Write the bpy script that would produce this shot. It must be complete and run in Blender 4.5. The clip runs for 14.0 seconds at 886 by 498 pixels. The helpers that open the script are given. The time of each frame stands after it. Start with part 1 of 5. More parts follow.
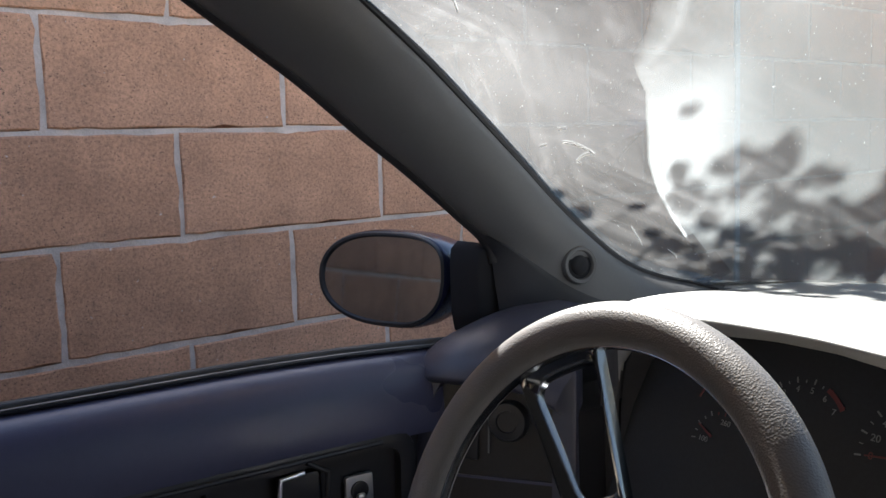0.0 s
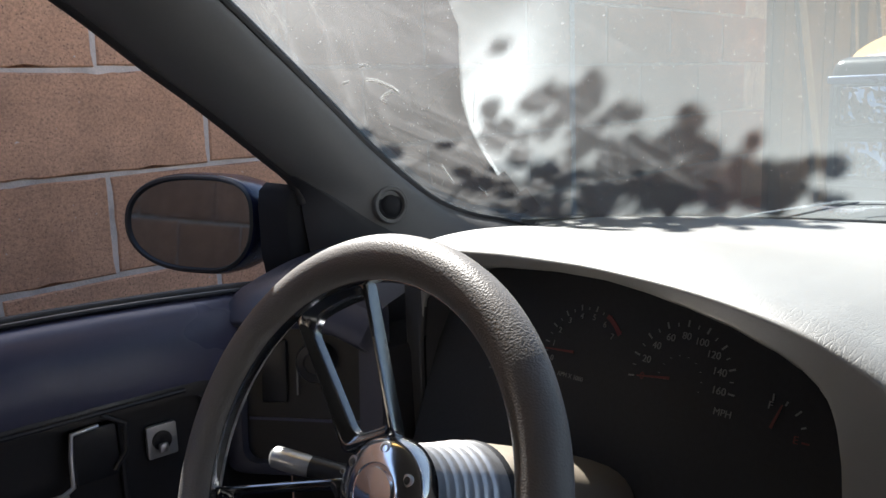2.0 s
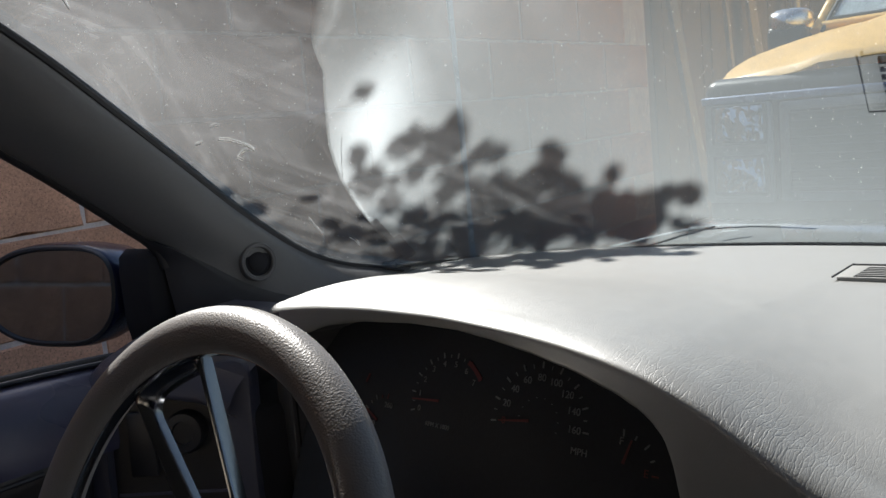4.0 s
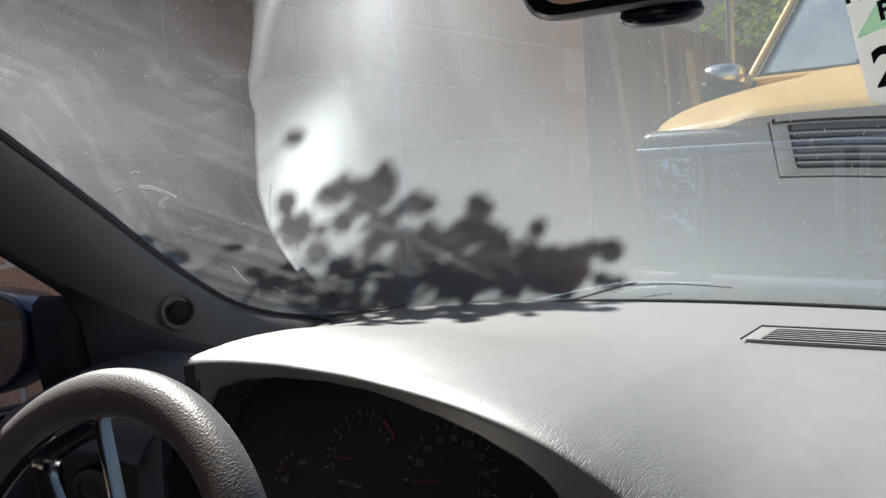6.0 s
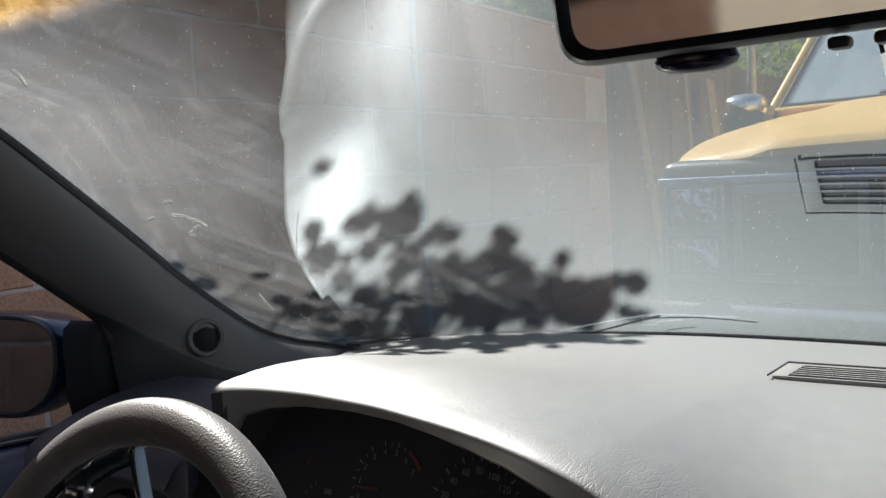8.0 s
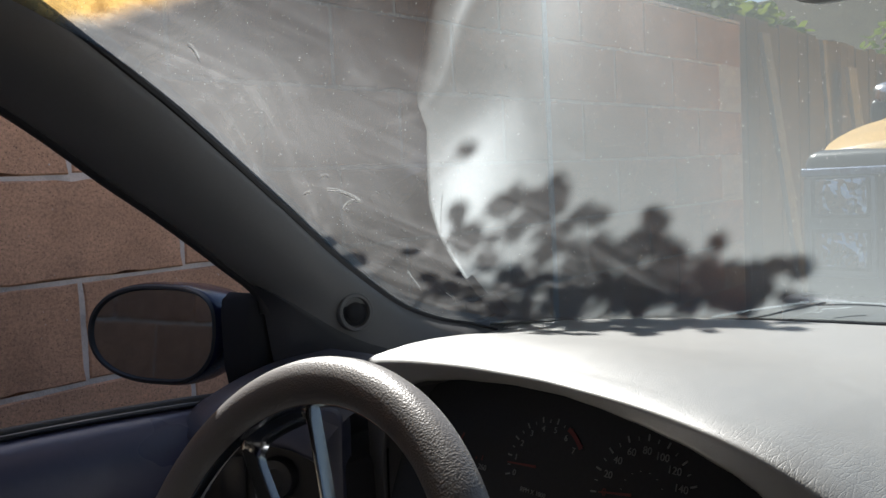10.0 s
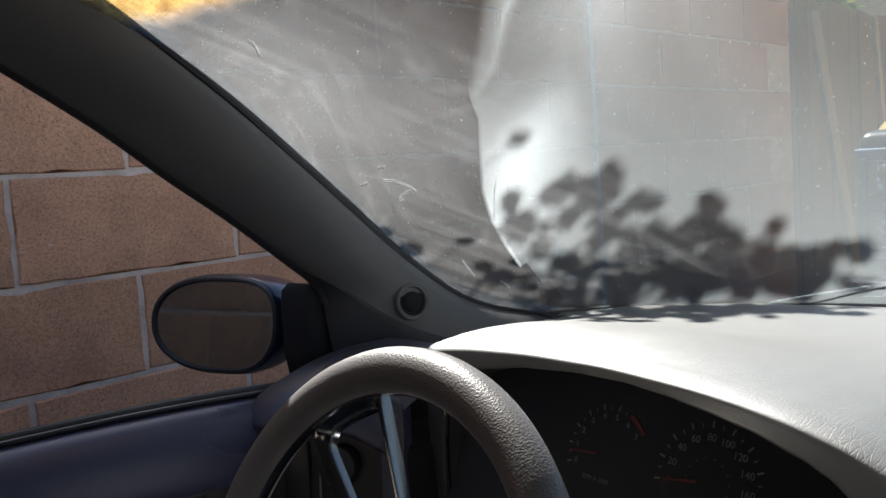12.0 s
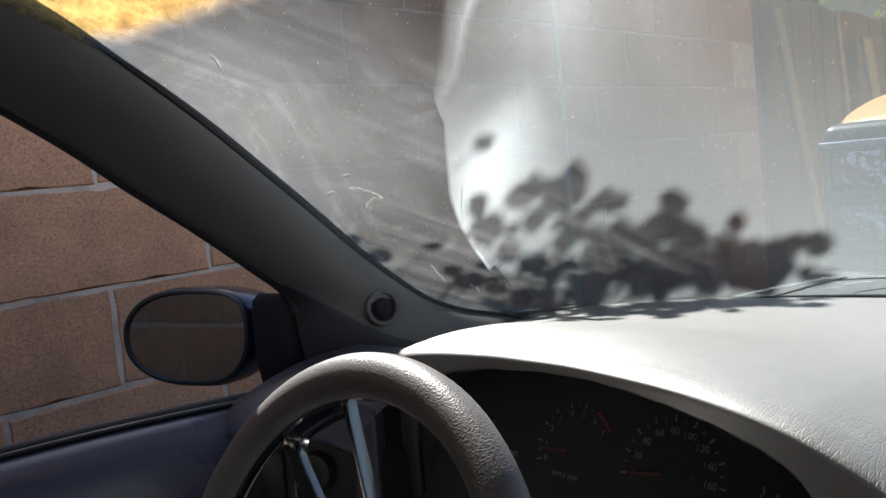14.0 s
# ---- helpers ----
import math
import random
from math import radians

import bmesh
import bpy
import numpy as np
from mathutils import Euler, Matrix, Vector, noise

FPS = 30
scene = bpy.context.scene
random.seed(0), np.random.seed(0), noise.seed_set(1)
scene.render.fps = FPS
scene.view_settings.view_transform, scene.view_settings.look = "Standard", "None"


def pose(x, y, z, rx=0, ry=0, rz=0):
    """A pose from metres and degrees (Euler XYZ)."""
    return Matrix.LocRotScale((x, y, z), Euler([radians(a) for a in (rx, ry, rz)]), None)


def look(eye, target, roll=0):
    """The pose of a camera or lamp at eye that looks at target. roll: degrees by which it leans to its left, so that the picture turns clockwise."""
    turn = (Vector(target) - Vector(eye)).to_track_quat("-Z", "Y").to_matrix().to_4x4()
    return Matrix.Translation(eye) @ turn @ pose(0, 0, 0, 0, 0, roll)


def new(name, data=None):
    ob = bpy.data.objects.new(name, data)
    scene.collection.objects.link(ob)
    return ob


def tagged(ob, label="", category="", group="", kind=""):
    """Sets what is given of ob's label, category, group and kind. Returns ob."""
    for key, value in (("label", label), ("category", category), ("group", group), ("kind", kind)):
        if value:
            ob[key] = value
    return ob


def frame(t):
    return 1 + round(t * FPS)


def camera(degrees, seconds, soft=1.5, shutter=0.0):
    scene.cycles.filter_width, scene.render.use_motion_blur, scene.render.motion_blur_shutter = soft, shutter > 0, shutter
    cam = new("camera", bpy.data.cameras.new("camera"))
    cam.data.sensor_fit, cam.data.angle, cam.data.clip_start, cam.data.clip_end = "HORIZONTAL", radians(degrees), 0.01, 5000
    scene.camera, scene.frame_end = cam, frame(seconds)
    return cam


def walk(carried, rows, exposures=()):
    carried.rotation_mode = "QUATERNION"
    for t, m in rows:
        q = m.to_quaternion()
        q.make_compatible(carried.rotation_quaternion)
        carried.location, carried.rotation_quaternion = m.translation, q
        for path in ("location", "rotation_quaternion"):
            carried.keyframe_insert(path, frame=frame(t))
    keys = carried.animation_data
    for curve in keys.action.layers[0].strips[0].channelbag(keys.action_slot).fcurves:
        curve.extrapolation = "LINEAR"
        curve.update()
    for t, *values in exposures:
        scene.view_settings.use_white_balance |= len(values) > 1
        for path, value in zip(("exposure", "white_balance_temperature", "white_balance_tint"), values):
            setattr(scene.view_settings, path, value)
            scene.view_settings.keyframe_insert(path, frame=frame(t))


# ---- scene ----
cam = camera(55.1, 14.0)
PATH = [
    (0, (0.126, 0.507, 1.166), (-1.554, 1.566, 0.932), -2.2),
    (0.5, (0.129, 0.506, 1.167), (-1.545, 1.571, 0.919), -2.5),
    (1, (0.133, 0.52, 1.159), (-1.499, 1.64, 0.866), -2.7),
    (1.5, (0.147, 0.554, 1.156), (-1.397, 1.777, 0.808), -2.6),
    (2, (0.164, 0.568, 1.152), (-1.316, 1.862, 0.786), -2.3),
    (2.5, (0.17, 0.576, 1.155), (-1.297, 1.891, 0.814), -2.8),
    (3, (0.176, 0.571, 1.165), (-1.291, 1.895, 0.855), -3.6),
    (3.5, (0.192, 0.586, 1.17), (-1.241, 1.948, 0.866), -4.7),
    (4, (0.205, 0.617, 1.167), (-1.147, 2.059, 0.865), -5.6),
    (4.2, (0.213, 0.639, 1.176), (-1.095, 2.12, 0.864), -6.2),
    (6.5, (0.228, 0.635, 1.185), (-1.029, 2.175, 0.972), -3.8),
    (7, (0.219, 0.637, 1.183), (-1.042, 2.173, 0.96), -3.8),
    (7.5, (0.222, 0.635, 1.188), (-1.047, 2.168, 0.991), -3.7),
    (8, (0.225, 0.624, 1.194), (-1.066, 2.142, 1.028), -3.3),
    (8.5, (0.209, 0.605, 1.188), (-1.137, 2.076, 1.032), -2.7),
    (8.7, (0.207, 0.602, 1.184), (-1.165, 2.049, 1.028), -2.8),
    (10.8, (0.169, 0.602, 1.17), (-1.347, 1.895, 0.996), -3.6),
    (11, (0.174, 0.591, 1.177), (-1.347, 1.877, 0.993), -3.9),
    (11.5, (0.174, 0.585, 1.175), (-1.362, 1.852, 0.992), -3.9),
    (12, (0.174, 0.583, 1.176), (-1.37, 1.84, 0.992), -4.1),
    (12.5, (0.174, 0.581, 1.177), (-1.375, 1.833, 0.996), -4.3),
    (13, (0.176, 0.579, 1.179), (-1.376, 1.827, 0.995), -4.7),
    (13.5, (0.183, 0.586, 1.173), (-1.357, 1.848, 0.985), -5.1),
    (14, (0.193, 0.585, 1.177), (-1.319, 1.882, 0.999), -5.8),
]
walk(cam, [(t, look(eye, target, roll)) for t, eye, target, roll in PATH],
     [(0.0, 2.7), (1.0, 2.7), (2.0, 2.45), (3.0, 1.93), (3.5, 1.93), (4.0, 1.78), (6.5, 1.66), (8.5, 1.65), (11.0, 1.86), (14.0, 1.9)])

# ---- world, sun ----
SUN_AZ, SUN_EL = -69.0, 43.2          # degrees: right of straight ahead, above the horizon
SUN_DIR = Vector((math.sin(radians(SUN_AZ)) * math.cos(radians(SUN_EL)),
                  math.cos(radians(SUN_AZ)) * math.cos(radians(SUN_EL)), math.sin(radians(SUN_EL))))
world = bpy.data.worlds.new("sky")
scene.world = world
world.use_nodes = True
wn = world.node_tree
sky = wn.nodes.new("ShaderNodeTexSky")
sky.sky_type, sky.sun_disc = "NISHITA", False
sky.sun_elevation, sky.sun_rotation = radians(SUN_EL), radians(SUN_AZ)
wn.links.new(sky.outputs[0], wn.nodes["Background"].inputs[0])
wn.nodes["Background"].inputs[1].default_value = 0.075
sun_data = bpy.data.lights.new("sun", "SUN")
sun_data.energy, sun_data.angle, sun_data.color = 3.6, radians(0.55), (1.0, 0.98, 0.945)
sun = new("sun", sun_data)
sun.matrix_world = look(SUN_DIR * 40, (0, 0, 0))


# ---- materials ----
def nodes_of(name):
    m = bpy.data.materials.new(name)
    m.use_nodes = True
    nt = m.node_tree
    return m, nt, nt.nodes["Principled BSDF"]


def coords(nt, scale=1.0, stretch=(1, 1, 1), turn=(0, 0, 0)):
    tc = nt.nodes.new("ShaderNodeTexCoord")
    mp = nt.nodes.new("ShaderNodeMapping")
    mp.inputs["Scale"].default_value = [scale * v for v in stretch]
    mp.inputs["Rotation"].default_value = turn
    nt.links.new(tc.outputs["Object"], mp.inputs[0])
    return mp.outputs[0]


def noise_tex(nt, vec, scale, detail=4.0, rough=0.55):
    n = nt.nodes.new("ShaderNodeTexNoise")
    n.inputs["Scale"].default_value, n.inputs["Detail"].default_value, n.inputs["Roughness"].default_value = scale, detail, rough
    nt.links.new(vec, n.inputs["Vector"])
    return n.outputs["Fac"]


def ramp(nt, fac, stops):
    r = nt.nodes.new("ShaderNodeValToRGB")
    el = r.color_ramp.elements
    while len(el) < len(stops):
        el.new(0.5)
    for e, (p, c) in zip(el, stops):
        e.position = p
        e.color = (*c, 1) if not isinstance(c, (int, float)) else (c, c, c, 1)
    nt.links.new(fac, r.inputs[0])
    return r.outputs[0]


def mixc(nt, fac, a, b, mode="MIX"):
    m = nt.nodes.new("ShaderNodeMix")
    m.data_type, m.blend_type = "RGBA", mode
    for sock, v in ((m.inputs[0], fac), (m.inputs[6], a), (m.inputs[7], b)):
        if isinstance(v, bpy.types.NodeSocket):
            nt.links.new(v, sock)
        elif isinstance(v, (int, float)):
            sock.default_value = v
        else:
            sock.default_value = (*v, 1)
    return m.outputs[2]


def bump(nt, b, height, strength, dist=0.001, prev=None):
    n = nt.nodes.new("ShaderNodeBump")
    n.inputs["Strength"].default_value, n.inputs["Distance"].default_value = strength, dist
    nt.links.new(height, n.inputs["Height"])
    if prev is not None:
        nt.links.new(prev, n.inputs["Normal"])
    nt.links.new(n.outputs[0], b.inputs["Normal"])
    return n.outputs[0]


def plain(name, col, rough=0.5, metal=0.0, grain=0.0, grain_scale=400.0, vary=0.12, vary_scale=6.0, dist=0.0006):
    """A painted, moulded or metal surface: two scales of colour change and a fine relief."""
    m, nt, b = nodes_of(name)
    v = coords(nt)
    big = noise_tex(nt, v, vary_scale, 3)
    small = noise_tex(nt, v, vary_scale * 25, 2)
    f = mixc(nt, 0.35, big, small)
    lo, hi = [c * (1 - vary) for c in col], [min(1, c * (1 + vary)) for c in col]
    nt.links.new(ramp(nt, f, [(0.3, lo), (0.7, hi)]), b.inputs["Base Color"])
    nt.links.new(ramp(nt, big, [(0.25, max(0.02, rough - 0.07)), (0.75, min(1, rough + 0.07))]), b.inputs["Roughness"])
    b.inputs["Metallic"].default_value = metal
    if grain:
        bump(nt, b, noise_tex(nt, v, grain_scale, 2), grain, dist)
    return m


def leather(name, col, rough, cell=520.0, strength=0.5):
    """Pebbled leather or vinyl."""
    m, nt, b = nodes_of(name)
    v = coords(nt)
    big = noise_tex(nt, v, 5, 3)
    mid = noise_tex(nt, v, 60, 3)
    nt.links.new(ramp(nt, mixc(nt, 0.4, big, mid), [(0.3, [c * 0.94 for c in col]), (0.7, [c * 1.05 for c in col])]), b.inputs["Base Color"])
    nt.links.new(ramp(nt, mid, [(0.3, rough - 0.03), (0.7, rough + 0.03)]), b.inputs["Roughness"])
    vo = nt.nodes.new("ShaderNodeTexVoronoi")
    vo.feature = "SMOOTH_F1"
    vo.inputs["Scale"].default_value = cell
    nt.links.new(v, vo.inputs["Vector"])
    bump(nt, b, vo.outputs["Distance"], strength, 0.0009)
    return m


def dash_material(name, col):
    """Dressed, shiny vinyl: fine grain all over, and creases that run across the rolled front edge and fade out behind it."""
    m, nt, b = nodes_of(name)
    v = coords(nt)
    big, mid = noise_tex(nt, v, 5, 3), noise_tex(nt, v, 60, 3)
    nt.links.new(ramp(nt, mixc(nt, 0.4, big, mid), [(0.3, [c * 0.93 for c in col]), (0.7, [c * 1.06 for c in col])]), b.inputs["Base Color"])
    nt.links.new(ramp(nt, mid, [(0.3, 0.50), (0.7, 0.57)]), b.inputs["Roughness"])
    for key, val in (("Coat Weight", 0.76), ("Coat Roughness", 0.36), ("Coat IOR", 2.0), ("Specular IOR Level", 1.0)):
        b.inputs[key].default_value = val
    grain = nt.nodes.new("ShaderNodeTexVoronoi")
    grain.feature = "SMOOTH_F1"
    grain.inputs["Scale"].default_value = 1300
    nt.links.new(v, grain.inputs["Vector"])
    n1 = bump(nt, b, grain.outputs["Distance"], 0.10, 0.0009)
    uvn = nt.nodes.new("ShaderNodeUVMap")
    uvn.uv_map = "along_edge"
    split = nt.nodes.new("ShaderNodeSeparateXYZ")
    nt.links.new(uvn.outputs[0], split.inputs[0])
    warp = nt.nodes.new("ShaderNodeTexNoise")
    warp.inputs["Scale"].default_value, warp.inputs["Detail"].default_value = 16.0, 4
    nt.links.new(uvn.outputs[0], warp.inputs["Vector"])
    total = None
    for sx, sy, turn, amp, edge in ((230.0, 52.0, 12, 3.4, 0.10), (480.0, 150.0, -14, 2.8, 0.14)):
        mp = nt.nodes.new("ShaderNodeMapping")
        mp.inputs["Rotation"].default_value = (0, 0, radians(turn))
        mp.inputs["Scale"].default_value = (sx, sy, 1)
        nt.links.new(uvn.outputs[0], mp.inputs[0])
        add = nt.nodes.new("ShaderNodeVectorMath")
        add.operation = "MULTIPLY_ADD"
        nt.links.new(warp.outputs["Color"], add.inputs[0])
        add.inputs[1].default_value = (amp, amp, 0)
        nt.links.new(mp.outputs[0], add.inputs[2])
        cell = nt.nodes.new("ShaderNodeTexVoronoi")
        cell.feature, cell.voronoi_dimensions = "DISTANCE_TO_EDGE", "2D"
        cell.inputs["Scale"].default_value = 1.0
        nt.links.new(add.outputs[0], cell.inputs["Vector"])
        lines = ramp(nt, cell.outputs["Distance"], [(0.0, 0.0), (edge, 1.0)])
        total = lines if total is None else mixc(nt, 0.4, total, lines)
    back = nt.nodes.new("ShaderNodeMapRange")                 # fades out behind the edge
    back.interpolation_type = "SMOOTHSTEP"
    back.inputs["From Min"].default_value, back.inputs["From Max"].default_value = 0.115, 0.0
    back.inputs["To Min"].default_value = 0.07
    nt.links.new(split.outputs["Y"], back.inputs["Value"])
    below = nt.nodes.new("ShaderNodeMapRange")                # and on the face below it
    below.inputs["From Min"].default_value, below.inputs["From Max"].default_value = -0.05, -0.01
    nt.links.new(split.outputs["Y"], below.inputs["Value"])
    patch = ramp(nt, noise_tex(nt, uvn.outputs[0], 10, 3), [(0.34, 0.1), (0.60, 1.0)])
    mask = mixc(nt, 1.0, mixc(nt, 1.0, patch, back.outputs[0], "MULTIPLY"), below.outputs[0], "MULTIPLY")
    bump(nt, b, mixc(nt, mask, (1, 1, 1), total), 0.55, 0.0005, n1)
    return m


def block_material():
    m, nt, b = nodes_of("split_concrete_block")
    v = coords(nt)
    oi = nt.nodes.new("ShaderNodeObjectInfo")
    shift = nt.nodes.new("ShaderNodeVectorMath")
    shift.operation = "MULTIPLY_ADD"
    comb = nt.nodes.new("ShaderNodeCombineXYZ")
    for k in range(3):
        nt.links.new(oi.outputs["Random"], comb.inputs[k])
    nt.links.new(comb.outputs[0], shift.inputs[0])
    shift.inputs[1].default_value = (37, 53, 71)
    nt.links.new(v, shift.inputs[2])
    p = shift.outputs[0]
    tone = ramp(nt, oi.outputs["Random"], [(0.0, (0.47, 0.222, 0.122)), (0.5, (0.525, 0.25, 0.138)), (1.0, (0.58, 0.28, 0.157))])
    cloud = ramp(nt, noise_tex(nt, p, 9, 5), [(0.3, 0.80), (0.7, 1.12)])
    grain = ramp(nt, noise_tex(nt, p, 170, 5, 0.75), [(0.30, 0.58), (0.5, 1.0), (0.72, 1.30)])
    c = mixc(nt, 1.0, mixc(nt, 1.0, tone, cloud, "MULTIPLY"), grain, "MULTIPLY")
    pits = ramp(nt, noise_tex(nt, p, 260, 2, 0.5), [(0.31, 1.0), (0.36, 0.0)])
    c = mixc(nt, pits, c, (0.17, 0.085, 0.05))
    chips = ramp(nt, noise_tex(nt, p, 75, 3, 0.6), [(0.715, 0.0), (0.74, 1.0)])
    c = mixc(nt, chips, c, (0.62, 0.46, 0.36))
    nt.links.new(c, b.inputs["Base Color"])
    b.inputs["Roughness"].default_value = 0.92
    n1 = bump(nt, b, noise_tex(nt, p, 260, 3, 0.7), 0.6, 0.0012)
    bump(nt, b, pits, -0.5, 0.002, n1)
    return m


def glass_material(name, ior, haze, tint=(0.94, 0.97, 0.96), streaky=False, coats=1.0):
    """Clear pane: mirror gloss by Fresnel over a see-through pane, with a film of dust, or on the van a pale haze for
    reflected sky.
    """
    m = bpy.data.materials.new(name)
    m.use_nodes = True
    nt = m.node_tree
    nt.nodes.remove(nt.nodes["Principled BSDF"])
    out = nt.nodes["Material Output"]
    tr, gl, fr = nt.nodes.new("ShaderNodeBsdfTransparent"), nt.nodes.new("ShaderNodeBsdfGlossy"), nt.nodes.new("ShaderNodeFresnel")
    tr.inputs[0].default_value = (*tint, 1)
    if streaky:
        # amber shade band along the top of the glass
        bv = coords(nt)
        sep = nt.nodes.new("ShaderNodeSeparateXYZ")
        nt.links.new(bv, sep.inputs[0])
        slope_ = nt.nodes.new("ShaderNodeMath")
        slope_.operation = "MULTIPLY_ADD"
        nt.links.new(sep.outputs["X"], slope_.inputs[0])
        slope_.inputs[1].default_value = -0.135
        nt.links.new(sep.outputs["Z"], slope_.inputs[2])
        rag = nt.nodes.new("ShaderNodeMath")
        rag.operation = "MULTIPLY_ADD"
        nt.links.new(noise_tex(nt, bv, 18, 4), rag.inputs[0])
        rag.inputs[1].default_value = 0.016
        nt.links.new(slope_.outputs[0], rag.inputs[2])
        shade = nt.nodes.new("ShaderNodeMapRange")
        shade.interpolation_type = "SMOOTHSTEP"
        shade.inputs["From Min"].default_value, shade.inputs["From Max"].default_value = 1.428, 1.446
        nt.links.new(rag.outputs[0], shade.inputs["Value"])
        left_tint = nt.nodes.new("ShaderNodeMapRange")          # tint turns darker and greyer towards the left pillar
        left_tint.interpolation_type = "SMOOTHSTEP"
        left_tint.inputs["From Min"].default_value, left_tint.inputs["From Max"].default_value = -0.22, -0.60
        nt.links.new(sep.outputs["X"], left_tint.inputs["Value"])
        nt.links.new(mixc(nt, shade.outputs[0], mixc(nt, left_tint.outputs[0], tint, (0.150, 0.175, 0.180)), (0.80, 0.46, 0.12)), tr.inputs[0])
        band_fac = shade.outputs[0]
    gl.inputs["Roughness"].default_value = 0.0
    gl.inputs["Color"].default_value = (0.86, 0.95, 1.0, 1)
    fr.inputs["IOR"].default_value = ior
    mx = nt.nodes.new("ShaderNodeMixShader")
    gain = nt.nodes.new("ShaderNodeMath")        # several coated faces in one sheet
    gain.operation, gain.use_clamp = "MULTIPLY", True
    nt.links.new(fr.outputs[0], gain.inputs[0])
    gain.inputs[1].default_value = coats
    nt.links.new(gain.outputs[0], mx.inputs[0])
    nt.links.new(tr.outputs[0], mx.inputs[1])
    nt.links.new(gl.outputs[0], mx.inputs[2])
    last = mx.outputs[0]
    if haze:
        tl = nt.nodes.new("ShaderNodeBsdfTranslucent" if streaky else "ShaderNodeBsdfDiffuse")
        # van glass: pale cyan diffuse colour stands in for the sky's reflection
        tl.inputs[0].default_value = (0.80, 0.80, 0.78, 1) if streaky else (0.70, 0.80, 0.80, 1)
        if streaky:
            nt.links.new(mixc(nt, band_fac, (0.80, 0.80, 0.78), (0.95, 0.60, 0.20)), tl.inputs[0])
        v = coords(nt)
        film = noise_tex(nt, v, 4, 3)
        if streaky:
            # wiping strokes: one set runs down beside the pillar, one fans across it
            wob = nt.nodes.new("ShaderNodeVectorMath")
            wob.operation = "MULTIPLY_ADD"
            wn_ = nt.nodes.new("ShaderNodeTexNoise")
            wn_.inputs["Scale"].default_value, wn_.inputs["Detail"].default_value = 5.0, 2
            nt.links.new(v, wn_.inputs["Vector"])
            nt.links.new(wn_.outputs["Color"], wob.inputs[0])
            wob.inputs[1].default_value = (0.018, 0.0, 0.018)
            nt.links.new(v, wob.inputs[2])
            sets = []
            for lean_, fine, long_, shift_ in ((0.62, 46.0, 3.0, 0.0), (-0.55, 40.0, 2.6, 7.0)):
                across = nt.nodes.new("ShaderNodeVectorMath")
                across.operation = "DOT_PRODUCT"
                nt.links.new(wob.outputs[0], across.inputs[0])
                across.inputs[1].default_value = (fine, 0.0, fine * lean_)
                down = nt.nodes.new("ShaderNodeVectorMath")
                down.operation = "DOT_PRODUCT"
                nt.links.new(v, down.inputs[0])
                down.inputs[1].default_value = (0.0, 0.0, long_)
                uvw = nt.nodes.new("ShaderNodeCombineXYZ")
                nt.links.new(across.outputs["Value"], uvw.inputs[0])
                nt.links.new(down.outputs["Value"], uvw.inputs[1])
                uvw.inputs[2].default_value = shift_
                sets.append(noise_tex(nt, uvw.outputs[0], 1.0, 7, 0.72))
            st = mixc(nt, ramp(nt, noise_tex(nt, v, 7, 2), [(0.40, 0.0), (0.60, 1.0)]), sets[0], sets[1])
            wipe = ramp(nt, st, [(0.47, 0.0), (0.70, 1.25)])
            side = nt.nodes.new("ShaderNodeSeparateXYZ")
            nt.links.new(v, side.inputs[0])
            left = nt.nodes.new("ShaderNodeMapRange")
            left.inputs["From Min"].default_value, left.inputs["From Max"].default_value = -0.35, -0.68
            left.inputs["To Min"].default_value, left.inputs["To Max"].default_value = 0.03, 0.46
            nt.links.new(side.outputs["X"], left.inputs["Value"])
            wipe = mixc(nt, left.outputs[0], (0, 0, 0), wipe)
            grime = nt.nodes.new("ShaderNodeMapRange")          # never wiped well near the pillar
            grime.inputs["From Min"].default_value, grime.inputs["From Max"].default_value = -0.40, -0.62
            grime.inputs["To Min"].default_value, grime.inputs["To Max"].default_value = 0.16, 1.35
            nt.links.new(side.outputs["X"], grime.inputs["Value"])
            film = mixc(nt, 1.0, film, grime.outputs[0], "MULTIPLY")
            high = nt.nodes.new("ShaderNodeMapRange")           # more dust where no blade reaches
            high.inputs["From Min"].default_value, high.inputs["From Max"].default_value = 1.02, 1.28
            high.inputs["To Min"].default_value, high.inputs["To Max"].default_value = 0.40, 1.8
            nt.links.new(side.outputs["Z"], high.inputs["Value"])
            film = mixc(nt, 1.0, film, high.outputs[0], "MULTIPLY")
            specks = ramp(nt, noise_tex(nt, v, 330, 1, 0.4), [(0.775, 0.0), (0.80, 1.0)])
            swirl = nt.nodes.new("ShaderNodeTexNoise")
            swirl.inputs["Scale"].default_value, swirl.inputs["Detail"].default_value, swirl.inputs["Distortion"].default_value = 9.0, 6.0, 2.2
            nt.links.new(v, swirl.inputs["Vector"])
            chalk = mixc(nt, left.outputs[0], (0, 0, 0), ramp(nt, swirl.outputs[0], [(0.54, 0.0), (0.72, 0.8)]))
            wipe = mixc(nt, 1.0, wipe, chalk, "ADD")
            dust_or_haze = mixc(nt, 1.0, mixc(nt, 1.0, mixc(nt, 0.55, film, wipe), specks, "ADD"), mixc(nt, 1.0, mixc(nt, band_fac, (0, 0, 0), (1.5, 1.5, 1.5)), ramp(nt, noise_tex(nt, v, 38, 6, 0.7), [(0.36, 0.25), (0.66, 1.3)]), "MULTIPLY"), "ADD")
        else:
            dust_or_haze = film
        fac = nt.nodes.new("ShaderNodeMath")
        fac.operation, fac.use_clamp = "MULTIPLY", True
        nt.links.new(dust_or_haze, fac.inputs[0])
        fac.inputs[1].default_value = haze
